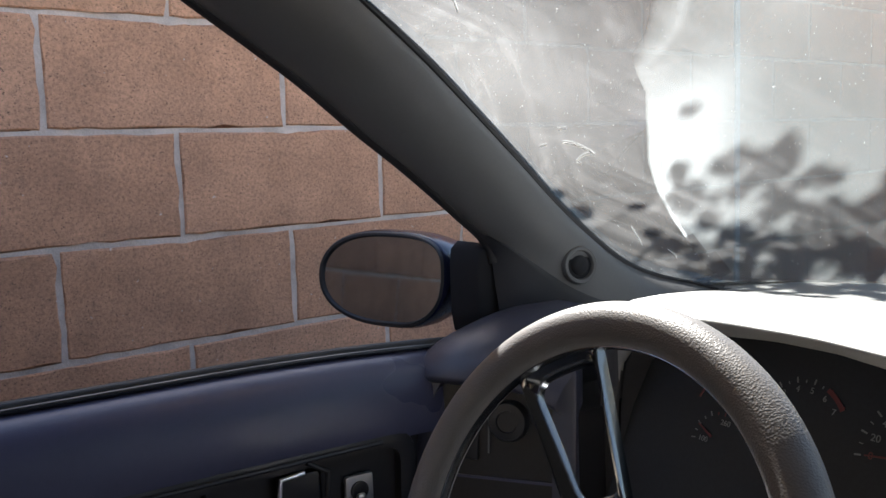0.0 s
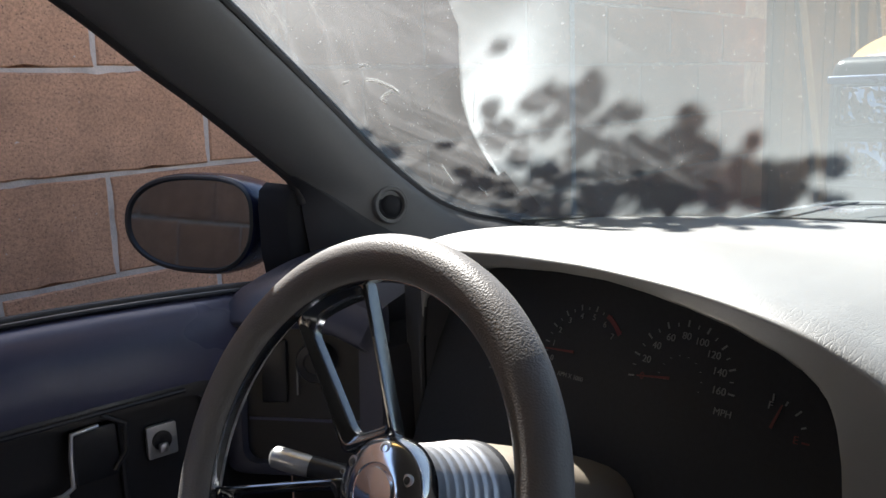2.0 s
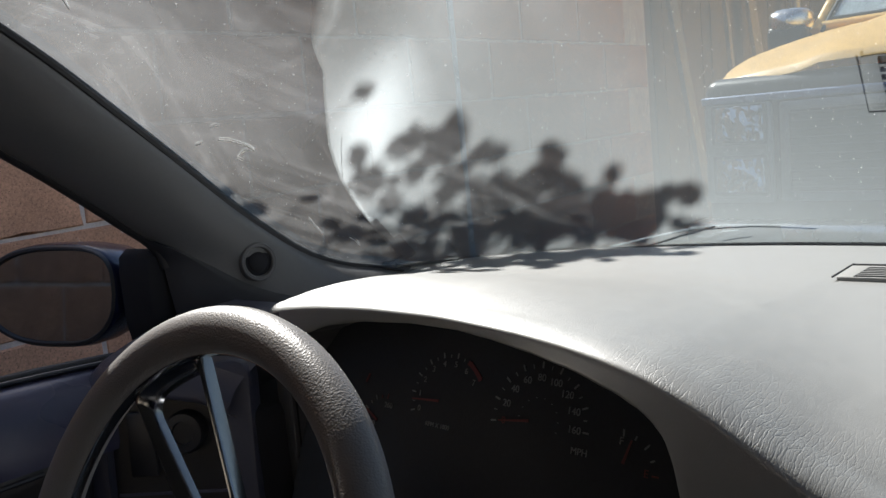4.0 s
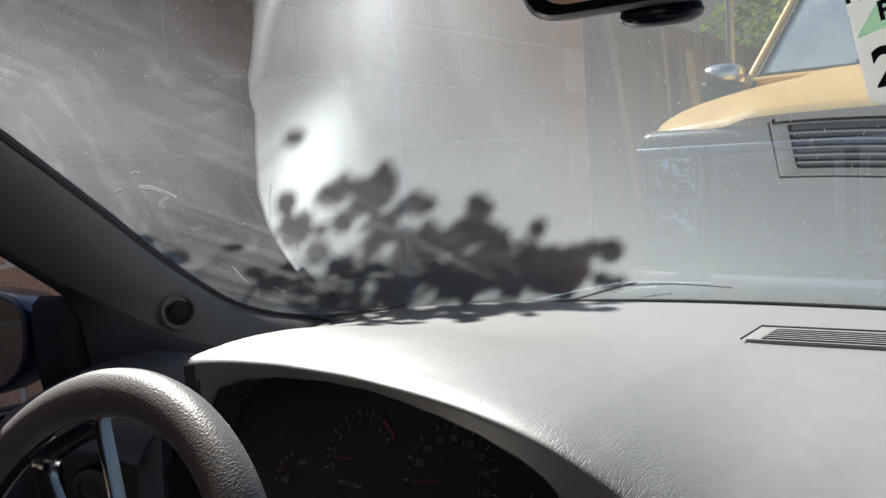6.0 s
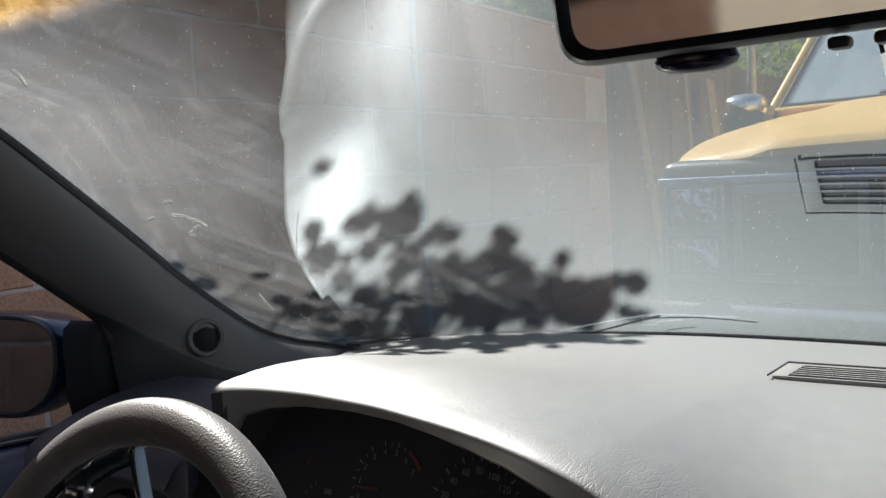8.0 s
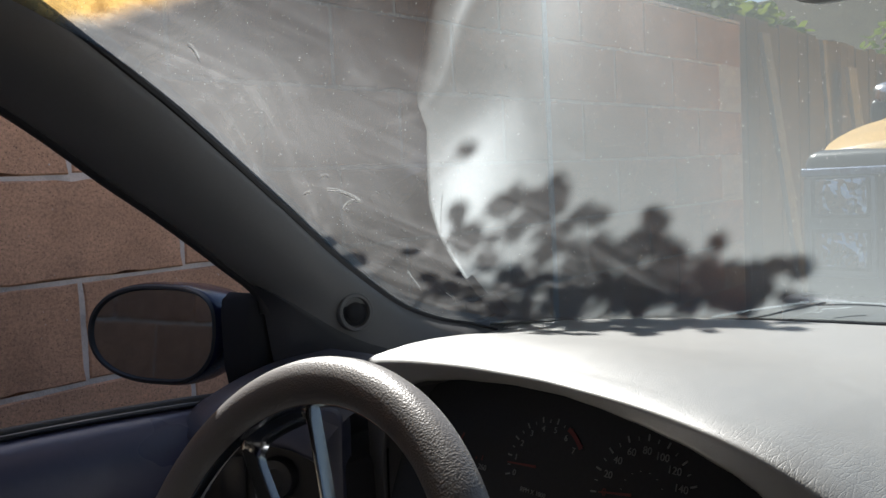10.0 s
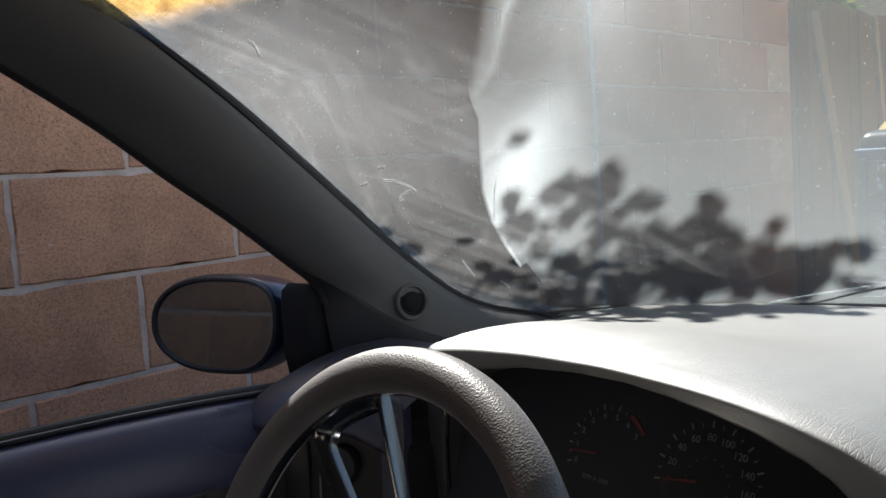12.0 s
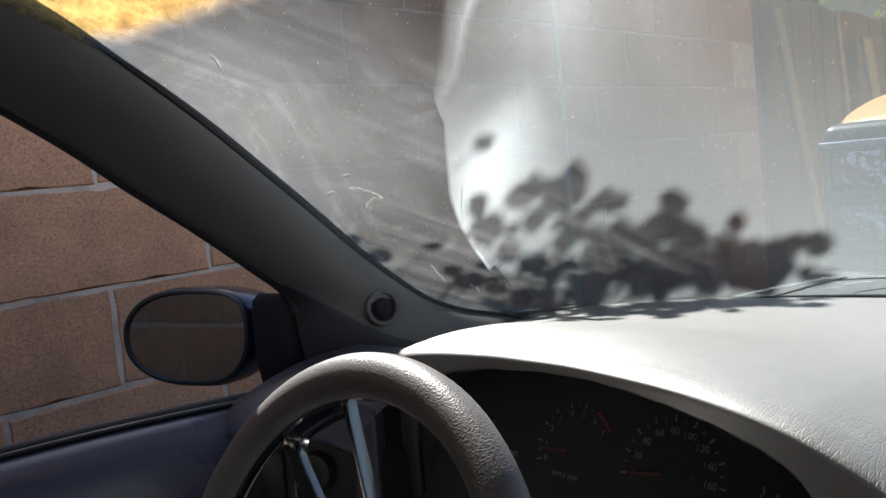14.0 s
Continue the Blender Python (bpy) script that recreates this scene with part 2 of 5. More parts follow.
        m2 = nt.nodes.new("ShaderNodeMixShader")
        nt.links.new(fac.outputs[0], m2.inputs[0])
        nt.links.new(last, m2.inputs[1])
        nt.links.new(tl.outputs[0], m2.inputs[2])
        last = m2.outputs[0]
    nt.links.new(last, out.inputs[0])
    return m


def thin_card(name, col, through_=0.55):
    """Card that lets some light through."""
    m, nt, b = nodes_of(name)
    b.inputs["Base Color"].default_value = (*col, 1)
    b.inputs["Roughness"].default_value = 0.55
    tl, mx = nt.nodes.new("ShaderNodeBsdfTranslucent"), nt.nodes.new("ShaderNodeMixShader")
    tl.inputs[0].default_value = (*col, 1)
    mx.inputs[0].default_value = through_
    nt.links.new(b.outputs[0], mx.inputs[1])
    nt.links.new(tl.outputs[0], mx.inputs[2])
    nt.links.new(mx.outputs[0], nt.nodes["Material Output"].inputs[0])
    return m


def leaf_material(name, col):
    m, nt, b = nodes_of(name)
    geo = nt.nodes.new("ShaderNodeNewGeometry")
    c = ramp(nt, geo.outputs["Random Per Island"], [(0.0, [v * 0.6 for v in col]), (0.6, col), (1.0, [v * 1.5 for v in col])])
    nt.links.new(c, b.inputs["Base Color"])
    b.inputs["Roughness"].default_value = 0.7
    b.inputs["Specular IOR Level"].default_value = 0.25
    tl, mx = nt.nodes.new("ShaderNodeBsdfTranslucent"), nt.nodes.new("ShaderNodeMixShader")      # thin: sunlight shines through
    tl.inputs[0].default_value = (0.34, 0.42, 0.06, 1)
    mx.inputs[0].default_value = 0.35
    nt.links.new(b.outputs[0], mx.inputs[1])
    nt.links.new(tl.outputs[0], mx.inputs[2])
    nt.links.new(mx.outputs[0], nt.nodes["Material Output"].inputs[0])
    return m


M_BLOCK = block_material()
M_MORTAR = plain("mortar", (0.56, 0.42, 0.335), 0.95, 0, 0.8, 150, 0.30, 22, 0.002)
M_CAULK = plain("grey_caulk", (0.42, 0.46, 0.50), 0.8, 0, 0.3, 200, 0.1, 12)
# ground is unseen; pale colour added to bounce sunlight onto the wall
M_ASPHALT = plain("worn_concrete", (0.30, 0.28, 0.255), 0.95, 0, 0.9, 120, 0.3, 3, 0.004)
M_DASH = dash_material("dash_vinyl", (0.206, 0.206, 0.192))
M_DASHFACE = leather("dash_face_vinyl", (0.055, 0.056, 0.060), 0.55, 1100, 0.25)
M_PILLAR = plain("pillar_trim", (0.102, 0.102, 0.105), 0.42, 0, 0.35, 900, 0.06, 8)
M_DOOR = plain("door_vinyl", (0.060, 0.063, 0.112), 0.30, 0, 0.4, 1100, 0.08, 6)
M_VENT = plain("vent_plastic", (0.20, 0.20, 0.19), 0.6, 0, 0.3, 900, 0.06, 10)
M_DASHEND = plain("dash_end_vinyl", (0.058, 0.060, 0.085), 0.34, 0, 0.4, 1100, 0.08, 6)
M_BLACK = plain("black_plastic", (0.018, 0.018, 0.021), 0.38, 0, 0.25, 900, 0.2, 10)
M_RUBBER = plain("black_rubber", (0.018, 0.018, 0.02), 0.55, 0, 0.3, 500, 0.2, 10)
M_SAIL = plain("sail_panel", (0.022, 0.023, 0.028), 0.5, 0, 0.3, 900, 0.1, 10)
M_NAVY = plain("navy_paint", (0.012, 0.014, 0.035), 0.22, 0, 0, 0, 0.1, 5)
M_WHEEL = leather("wheel_leather", (0.178, 0.170, 0.166), 0.39, 820, 0.36)
M_CHROME = plain("polished_billet", (0.78, 0.78, 0.79), 0.28, 1.0, 0.05, 700, 0.05, 12)
M_BRIGHT = plain("turned_chrome", (0.88, 0.88, 0.90), 0.38, 1.0, 0.15, 300, 0.06, 14)
M_POLISH = plain("mirror_chrome", (0.86, 0.86, 0.87), 0.10, 1.0, 0.03, 300, 0.04, 12)
M_BILLET = plain("brushed_billet", (0.27, 0.278, 0.29), 0.16, 1.0, 0.05, 700, 0.05, 12)
M_SATIN = plain("satin_silver", (0.55, 0.55, 0.55), 0.35, 0.7, 0, 0, 0.08, 12)
M_CREAM = plain("column_plastic", (0.24, 0.205, 0.16), 0.5, 0, 0.3, 900, 0.05, 8)
M_GAUGE = plain("gauge_black", (0.025, 0.028, 0.034), 0.9, 0, 0, 0, 0.2, 10)
M_WHITE = plain("gauge_white", (0.18, 0.188, 0.195), 0.6, 0, 0, 0, 0.05, 20)
M_RED = plain("gauge_red", (0.12, 0.02, 0.02), 0.5, 0, 0, 0, 0.05, 20)
M_LINER = plain("headliner_cloth", (0.11, 0.105, 0.10), 0.9, 0, 0.6, 600, 0.1, 8)
M_YELLOW = plain("yellow_paint", (0.96, 0.57, 0.15), 0.40, 0, 0, 0, 0.06, 3)
M_VANDARK = plain("van_dark_paint", (0.034, 0.037, 0.048), 0.35, 0, 0, 0, 0.1, 4)
M_GRILLE = plain("grille_plastic", (0.10, 0.10, 0.10), 0.45, 0, 0, 0, 0.1, 10)
M_BEZEL = plain("bezel_silver", (0.32, 0.33, 0.34), 0.35, 0.5, 0, 0, 0.1, 10)
# bright trim; its pale blue highlight is put into the base colour
M_BELT = plain("trim_with_blue_highlight", (0.36, 0.43, 0.60), 0.3, 0.3, 0, 0, 0.08, 6)
M_LAMP = plain("headlamp_glass", (0.62, 0.66, 0.72), 0.05, 0.95, 1.0, 22, 0.3, 30, 0.03)
M_TYRE = plain("tyre_rubber", (0.02, 0.02, 0.02), 0.8, 0, 0.5, 200, 0.2, 8)
M_TAN = plain("tan_board", (0.30, 0.255, 0.195), 0.8, 0, 0.6, 60, 0.25, 9, 0.002)
M_FENCE = plain("fence_board", (0.15, 0.108, 0.072), 0.85, 0, 0.6, 70, 0.25, 5, 0.002)
M_BARK = plain("bark", (0.13, 0.095, 0.065), 0.95, 0, 1.0, 40, 0.35, 8, 0.01)
M_LEAF = leaf_material("leaves", (0.10, 0.17, 0.03))
M_POLE = plain("galvanised_pole", (0.45, 0.45, 0.43), 0.5, 0.6, 0.2, 200, 0.15, 10)
M_STUCCO = plain("stucco", (0.52, 0.42, 0.30), 0.9, 0, 0.8, 60, 0.12, 3, 0.004)
M_CARD = thin_card("white_card", (0.88, 0.89, 0.87))
M_GREEN = thin_card("green_print", (0.74, 0.94, 0.80), 0.97)
M_INK = plain("black_print", (0.02, 0.02, 0.02), 0.6, 0, 0, 0, 0.05, 10)
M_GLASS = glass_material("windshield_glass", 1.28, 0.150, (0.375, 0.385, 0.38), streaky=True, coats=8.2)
M_CLEAR = glass_material("clear_outer_face", 1.0, 0.0)
# strong haze paints the sky's pale reflection into the van's glass
M_VANGLASS = glass_material("van_glass", 1.55, 0.95, (0.60, 0.86, 0.84), coats=9.0)
M_MIRROR = plain("mirror_silver", (0.45, 0.45, 0.45), 0.02, 1.0, 0, 0, 0.02, 4)
M_ARM = plain("black_moulding", (0.011, 0.011, 0.014), 0.95, 0, 0.1, 400, 0.1, 20)
M_DOORMIRROR = plain("tinted_mirror", (0.37, 0.43, 0.47), 0.0, 1.0, 0, 0, 0.02, 4)
M_DUST = plain("pale_dust", (0.75, 0.74, 0.70), 0.8)
M_WIPER = plain("wiper_metal", (0.80, 0.80, 0.80), 0.35, 0.2, 0, 0, 0.1, 20)


# ---- building helpers ----
def thing(name, at, label, category, group="", kind=""):
    ob = new(name)
    ob.location = at
    ob.empty_display_size = 0.1
    return tagged(ob, label, category, group, kind)


def link_mesh(name, bm, mats, smooth=True, angle=40, turn=True):
    me = bpy.data.meshes.new(name)
    if turn:
        bmesh.ops.recalc_face_normals(bm, faces=bm.faces)
    bm.to_mesh(me)
    bm.free()
    for m in (mats if isinstance(mats, (list, tuple)) else [mats]):
        me.materials.append(m)
    if smooth:
        me.shade_smooth()
        me.set_sharp_from_angle(angle=radians(angle))
    return me


def part(name, bm, mats, parent, label="", smooth=True, angle=40, turn=True):
    ob = new(name, link_mesh(name, bm, mats, smooth, angle, turn))
    ob.parent = parent
    if parent.type == "EMPTY":
        ob.matrix_parent_inverse = Matrix.Translation(-Vector(parent.location))
    return tagged(ob, label)


def grid_bm(rows, closed_u=False, thick=0.0):
    """A sheet through rows of points; closed_u joins each row's ends."""
    bm = bmesh.new()
    vs = [[bm.verts.new(p) for p in r] for r in rows]
    n = len(rows[0])
    for a, b in zip(vs, vs[1:]):
        for k in range(n if closed_u else n - 1):
            bm.faces.new((a[k], a[(k + 1) % n], b[(k + 1) % n], b[k]))
    if thick:
        bmesh.ops.recalc_face_normals(bm, faces=bm.faces)
        bmesh.ops.solidify(bm, geom=bm.faces[:], thickness=thick)
    return bm


def box_bm(lo, hi, bevel=0.0, seg=2, m=None, into=None):
    bm = into or bmesh.new()
    c = [(lo[k] + hi[k]) / 2 for k in range(3)]
    d = [abs(hi[k] - lo[k]) for k in range(3)]
    r = bmesh.ops.create_cube(bm, size=1, matrix=Matrix.Translation(c) @ Matrix.Diagonal((*d, 1)))
    if bevel:
        ed = list({e for v in r["verts"] for e in v.link_edges})
        r = bmesh.ops.bevel(bm, geom=ed, offset=bevel, segments=seg, profile=0.5, affect="EDGES")
    if m is not None:
        bmesh.ops.transform(bm, matrix=m, verts=bm.verts[:] if into is None else list({v for f in r["faces"] for v in f.verts} if bevel else r["verts"]))
    return bm


def tube_bm(pts, radius, sides=12, caps=True, closed=False, into=None):
    """A round bar along points; radius may be a list."""
    bm = into or bmesh.new()
    P = [Vector(p) for p in pts]
    n = len(P)
    rad = radius if isinstance(radius, (list, tuple)) else [radius] * n
    rings = []
    side = None
    for k in range(n):
        a, b = (P[k - 1], P[(k + 1) % n]) if closed else (P[max(k - 1, 0)], P[min(k + 1, n - 1)])
        t = (b - a).normalized()
        if side is None:
            side = t.orthogonal().normalized()
        side = (side - t * side.dot(t)).normalized()
        up = t.cross(side)
        rings.append([bm.verts.new(P[k] + rad[k] * (math.cos(q) * side + math.sin(q) * up)) for q in [2 * math.pi * j / sides for j in range(sides)]])
    for k in range(n if closed else n - 1):
        a, b = rings[k], rings[(k + 1) % n]
        for j in range(sides):
            bm.faces.new((a[j], a[(j + 1) % sides], b[(j + 1) % sides], b[j]))
    if caps and not closed:
        bm.faces.new(rings[0])
        bm.faces.new(rings[-1])
    return bm


def lathe_bm(profile, m, sides=40, into=None):
    """A turned form about local z: profile of (radius, height)."""
    bm = into or bmesh.new()
    rings = []
    for r, h in profile:
        rings.append([bm.verts.new(m @ Vector((r * math.cos(2 * math.pi * j / sides), r * math.sin(2 * math.pi * j / sides), h))) for j in range(sides)])
    for a, b in zip(rings, rings[1:]):
        for j in range(sides):
            bm.faces.new((a[j], a[(j + 1) % sides], b[(j + 1) % sides], b[j]))
    bm.faces.new(rings[0])
    bm.faces.new(rings[-1])
    return bm


def slab_bm(outline, m, depth, hole=None, bevel=0.0, into=None):
    """A flat plate with an outline in local xy, depth along local -z; hole: an inner outline with as many points."""
    bm = into or bmesh.new()
    n = len(outline)
    top = [bm.verts.new(m @ Vector((x, y, 0))) for x, y in outline]
    bot = [bm.verts.new(m @ Vector((x, y, -depth))) for x, y in outline]
    fs = []
    if hole:
        ht = [bm.verts.new(m @ Vector((x, y, 0))) for x, y in hole]
        hb = [bm.verts.new(m @ Vector((x, y, -depth))) for x, y in hole]
        for k in range(n):
            j = (k + 1) % n
            fs += [bm.faces.new((top[k], top[j], ht[j], ht[k])), bm.faces.new((bot[k], hb[k], hb[j], bot[j])),
                   bm.faces.new((top[k], bot[k], bot[j], top[j])), bm.faces.new((ht[k], ht[j], hb[j], hb[k]))]
    else:
        fs += [bm.faces.new(top), bm.faces.new(bot[::-1])]
        for k in range(n):
            j = (k + 1) % n
            fs.append(bm.faces.new((top[k], bot[k], bot[j], top[j])))
    if bevel:
        bmesh.ops.recalc_face_normals(bm, faces=fs)
        rim = [e for e in {e for v in top for e in v.link_edges} if len(e.link_faces) == 2 and e.calc_face_angle(0) > 0.6]
        bmesh.ops.bevel(bm, geom=rim, offset=bevel, segments=2, profile=0.5, affect="EDGES")
    return bm


def rounded(pts, radius, seg=5):
    """A closed outline with its corners rounded."""
    out = []
    n = len(pts)
    for k in range(n):
        p, a, b = Vector(pts[k]), Vector(pts[k - 1]), Vector(pts[(k + 1) % n])
        u, v = (a - p).normalized(), (b - p).normalized()
        r = min(radius, (a - p).length * 0.45, (b - p).length * 0.45)
        s, e = p + u * r, p + v * r
        for j in range(seg + 1):
            t = j / seg
            out.append(tuple((1 - t) ** 2 * s + 2 * t * (1 - t) * p + t * t * e))
    return out


def text_part(name, body_text, size, m, mat, parent, label="", bold=0.0):
    cu = bpy.data.curves.new(name, "FONT")
    cu.body, cu.size, cu.align_x, cu.align_y = body_text, size, "CENTER", "CENTER"
    cu.extrude, cu.offset = 0.0003, bold
    tmp = new(name, cu)
    me = bpy.data.meshes.new_from_object(tmp.evaluated_get(bpy.context.evaluated_depsgraph_get()))
    bpy.data.objects.remove(tmp)
    me.transform(m)
    me.materials.append(mat)
    ob = new(name, me)
    ob.parent = parent
    if parent.type == "EMPTY":
        ob.matrix_parent_inverse = Matrix.Translation(-Vector(parent.location))
    return tagged(ob, label)


def frame_of(o, x, y):
    """A pose at o with local x and y near the given directions, and z across them."""
    x = Vector(x).normalized()
    z = x.cross(Vector(y)).normalized()
    y = z.cross(x)
    m = Matrix((x, y, z)).transposed().to_4x4()
    m.translation = o
    return m


# ---- ground ----
g = bmesh.new()
bmesh.ops.create_grid(g, x_segments=40, y_segments=40, size=400)
ground = new("ground", link_mesh("ground", g, M_ASPHALT))
tagged(ground, "pale grey worn concrete ground under the cars", "ground", kind="structure")

# ---- the car that the camera sits in ----
MID = 0.08
car = thing("car", (MID, 0.9, 0), "parked dark blue car with a grey vinyl interior", "car")


def dash_back(x):
    d = x - MID
    return 1.715 - 0.214 * d * d - 0.359 * d ** 4


def glass_y(x, z):
    d = x - MID
    h = z - 0.97
    return 1.7371 - 0.2537 * d * d - 0.4436 * d ** 4 - 1.3874 * h - 0.2229 * h * h + 0.15 * h * math.exp(-(d / 0.3278) ** 2) - 3.511 * max(0.0, h - 0.30) ** 2


def edge_x(z):
    """Half width of the windshield at a height."""
    return 0.845 - 0.235 * (z - 0.97) + 0.04 * max(0, (z - 1.1))


# windshield: a curved slab, bright inner face and plain outer face
zs = [0.935 + (1.415 - 0.935) * k / 24 for k in range(25)]
us = [-1 + 2 * k / 48 for k in range(49)]
inner = [[(MID + u * edge_x(z), glass_y(MID + u * edge_x(z), z), z) for u in us] for z in zs]
bm = grid_bm(inner)
for f in bm.faces:
    f.normal_update()
    if f.normal.y > 0:
        f.normal_flip()
outer = [[(x, y + 0.004, z + 0.004) for x, y, z in r] for r in inner]
ov = [[bm.verts.new(p) for p in r] for r in outer]
for a, b in zip(ov, ov[1:]):
    for k in range(len(us) - 1):
        bm.faces.new((a[k], b[k], b[k + 1], a[k + 1])).material_index = 1
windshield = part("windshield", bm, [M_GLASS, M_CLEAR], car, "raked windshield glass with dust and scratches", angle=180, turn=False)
windshield.visible_shadow = False      # daylight comes in through the glass

# scratches on the glass
def glass_point(x, z, off=-0.002):
    return (x, glass_y(x, z) + off, z + off)


def scratch(points, w=0.0006):
    part("scratch", tube_bm([glass_point(x, z) for x, z in points], w, 5), M_DUST, windshield)


scratch([(-0.6597, 1.1697), (-0.6539, 1.1678), (-0.6501, 1.1639), (-0.6470, 1.1582), (-0.6468, 1.1529)], 0.0007)
scratch([(-0.6468, 1.1529), (-0.6515, 1.1546), (-0.6598, 1.1509), (-0.6673, 1.1458), (-0.6658, 1.1420)], 0.0005)
scratch([(-0.6524, 1.1841), (-0.6469, 1.1862), (-0.6454, 1.1844)], 0.0004)
scratch([(-0.6810, 1.1659), (-0.6742, 1.1680)], 0.0005)
scratch([(-0.6127, 1.3196), (-0.6129, 1.3167), (-0.6156, 1.3130), (-0.6207, 1.3070)], 0.0005)
scratch([(-0.6852, 1.0556), (-0.6892, 1.0439), (-0.6937, 1.0284)], 0.0004)
scratch([(-0.6763, 1.0215), (-0.6757, 1.0146), (-0.6782, 1.0065)], 0.0004)

# dust on the inner face of the glass
rg = random.Random(17)
dv, df = [], []
for k in range(4600):
    x, z = -0.74 + 1.1 * rg.random() ** 2.1, 0.985 + 0.41 * rg.random() ** 0.75
    if x < MID - edge_x(z) + 0.04:
        continue
    r = rg.choice((0.0002, 0.00022, 0.00025, 0.0003, 0.0003, 0.0004, 0.0005))
    p, n = Vector(glass_point(x, z, -0.0008)), len(dv)
    dv += [tuple(p + Vector(q) * r) for q in ((1, 0, 0), (-1, 0, 0), (0, 1, 0), (0, -1, 0), (0, 0, 1), (0, 0, -1))]
    df += [(n + a, n + b_, n + c) for a, b_, c in ((0, 2, 4), (2, 1, 4), (1, 3, 4), (3, 0, 4), (2, 0, 5), (1, 2, 5), (3, 1, 5), (0, 3, 5))]
dust_me = bpy.data.meshes.new("dust")
dust_me.from_pydata(dv, [], df)
dust_me.materials.append(M_DUST)
dust = new("dust", dust_me)
dust.parent = windshield
tagged(dust, "pale dust specks", kind="stuff")


# ---- dashboard ----
def lerp_table(tab, x):
    if x <= tab[0][0]:
        return tab[0][1]
    for (a, ya), (b, yb_) in zip(tab, tab[1:]):
        if x <= b:
            t = (x - a) / (b - a)
            return ya + (yb_ - ya) * (t * t * (3 - 2 * t) * 0.3 + t * 0.7)
    return tab[-1][1]


FRONT = [(-0.64, 1.165), (-0.55, 1.160), (-0.45, 1.160), (-0.35, 1.149), (-0.28, 1.138), (-0.20, 1.129), (-0.10, 1.124), (0.0, 1.121), (0.10, 1.116), (0.9, 1.11)]
CREST = [(-0.64, 0.966), (-0.60, 0.974), (-0.56, 0.984), (-0.50, 0.991), (-0.40, 0.998), (-0.30, 1.002), (-0.24, 1.001), (-0.20, 0.999), (-0.16, 0.995), (-0.12, 0.9885), (-0.08, 0.9785), (-0.04, 0.961), (0.0, 0.939), (0.04, 0.920), (0.10, 0.897), (0.20, 0.875), (0.9, 0.86)]


def crest(x):
    return sum(lerp_table(CREST, x + d) for d in (-0.02, -0.01, 0.0, 0.01, 0.02)) / 5


def front(x):
    return sum(lerp_table(FRONT, x + d) for d in (-0.036, -0.024, -0.012, 0.0, 0.012, 0.024, 0.036)) / 7


# the pad rolls over its front edge: tight at the left, wide towards the middle of the car
ROLL = [(-0.60, 0.026), (-0.45, 0.030), (-0.30, 0.030), (-0.18, 0.030), (-0.08, 0.031), (0.02, 0.034), (0.9, 0.040)]
DROP = [(-0.60, 0.010), (-0.45, 0.0085), (-0.30, 0.0075), (-0.20, 0.0075), (-0.12, 0.009), (-0.05, 0.012), (0.05, 0.020), (0.9, 0.030)]
LEFT_END = [(1.12, -0.581), (1.16, -0.584), (1.21, -0.588), (1.25, -0.607), (1.29, -0.628), (1.34, -0.643), (1.42, -0.657), (1.5, -0.668), (1.7, -0.69)]
# arched opening for the instruments: height of its edge
ARCH = [(-0.561, 0.74), (-0.558, 0.87), (-0.548, 0.922), (-0.525, 0.951), (-0.48, 0.9655), (-0.42, 0.9755), (-0.34, 0.983), (-0.28, 0.985), (-0.24, 0.9825), (-0.20, 0.9775), (-0.16, 0.970), (-0.12, 0.958), (-0.10, 0.949), (-0.09, 0.942), (-0.08, 0.931), (-0.074, 0.915), (-0.069, 0.89), (-0.066, 0.85), (-0.064, 0.80), (-0.062, 0.74)]


def arch(x):
    return 0.74 if x < -0.561 or x > -0.062 else lerp_table(ARCH, x)


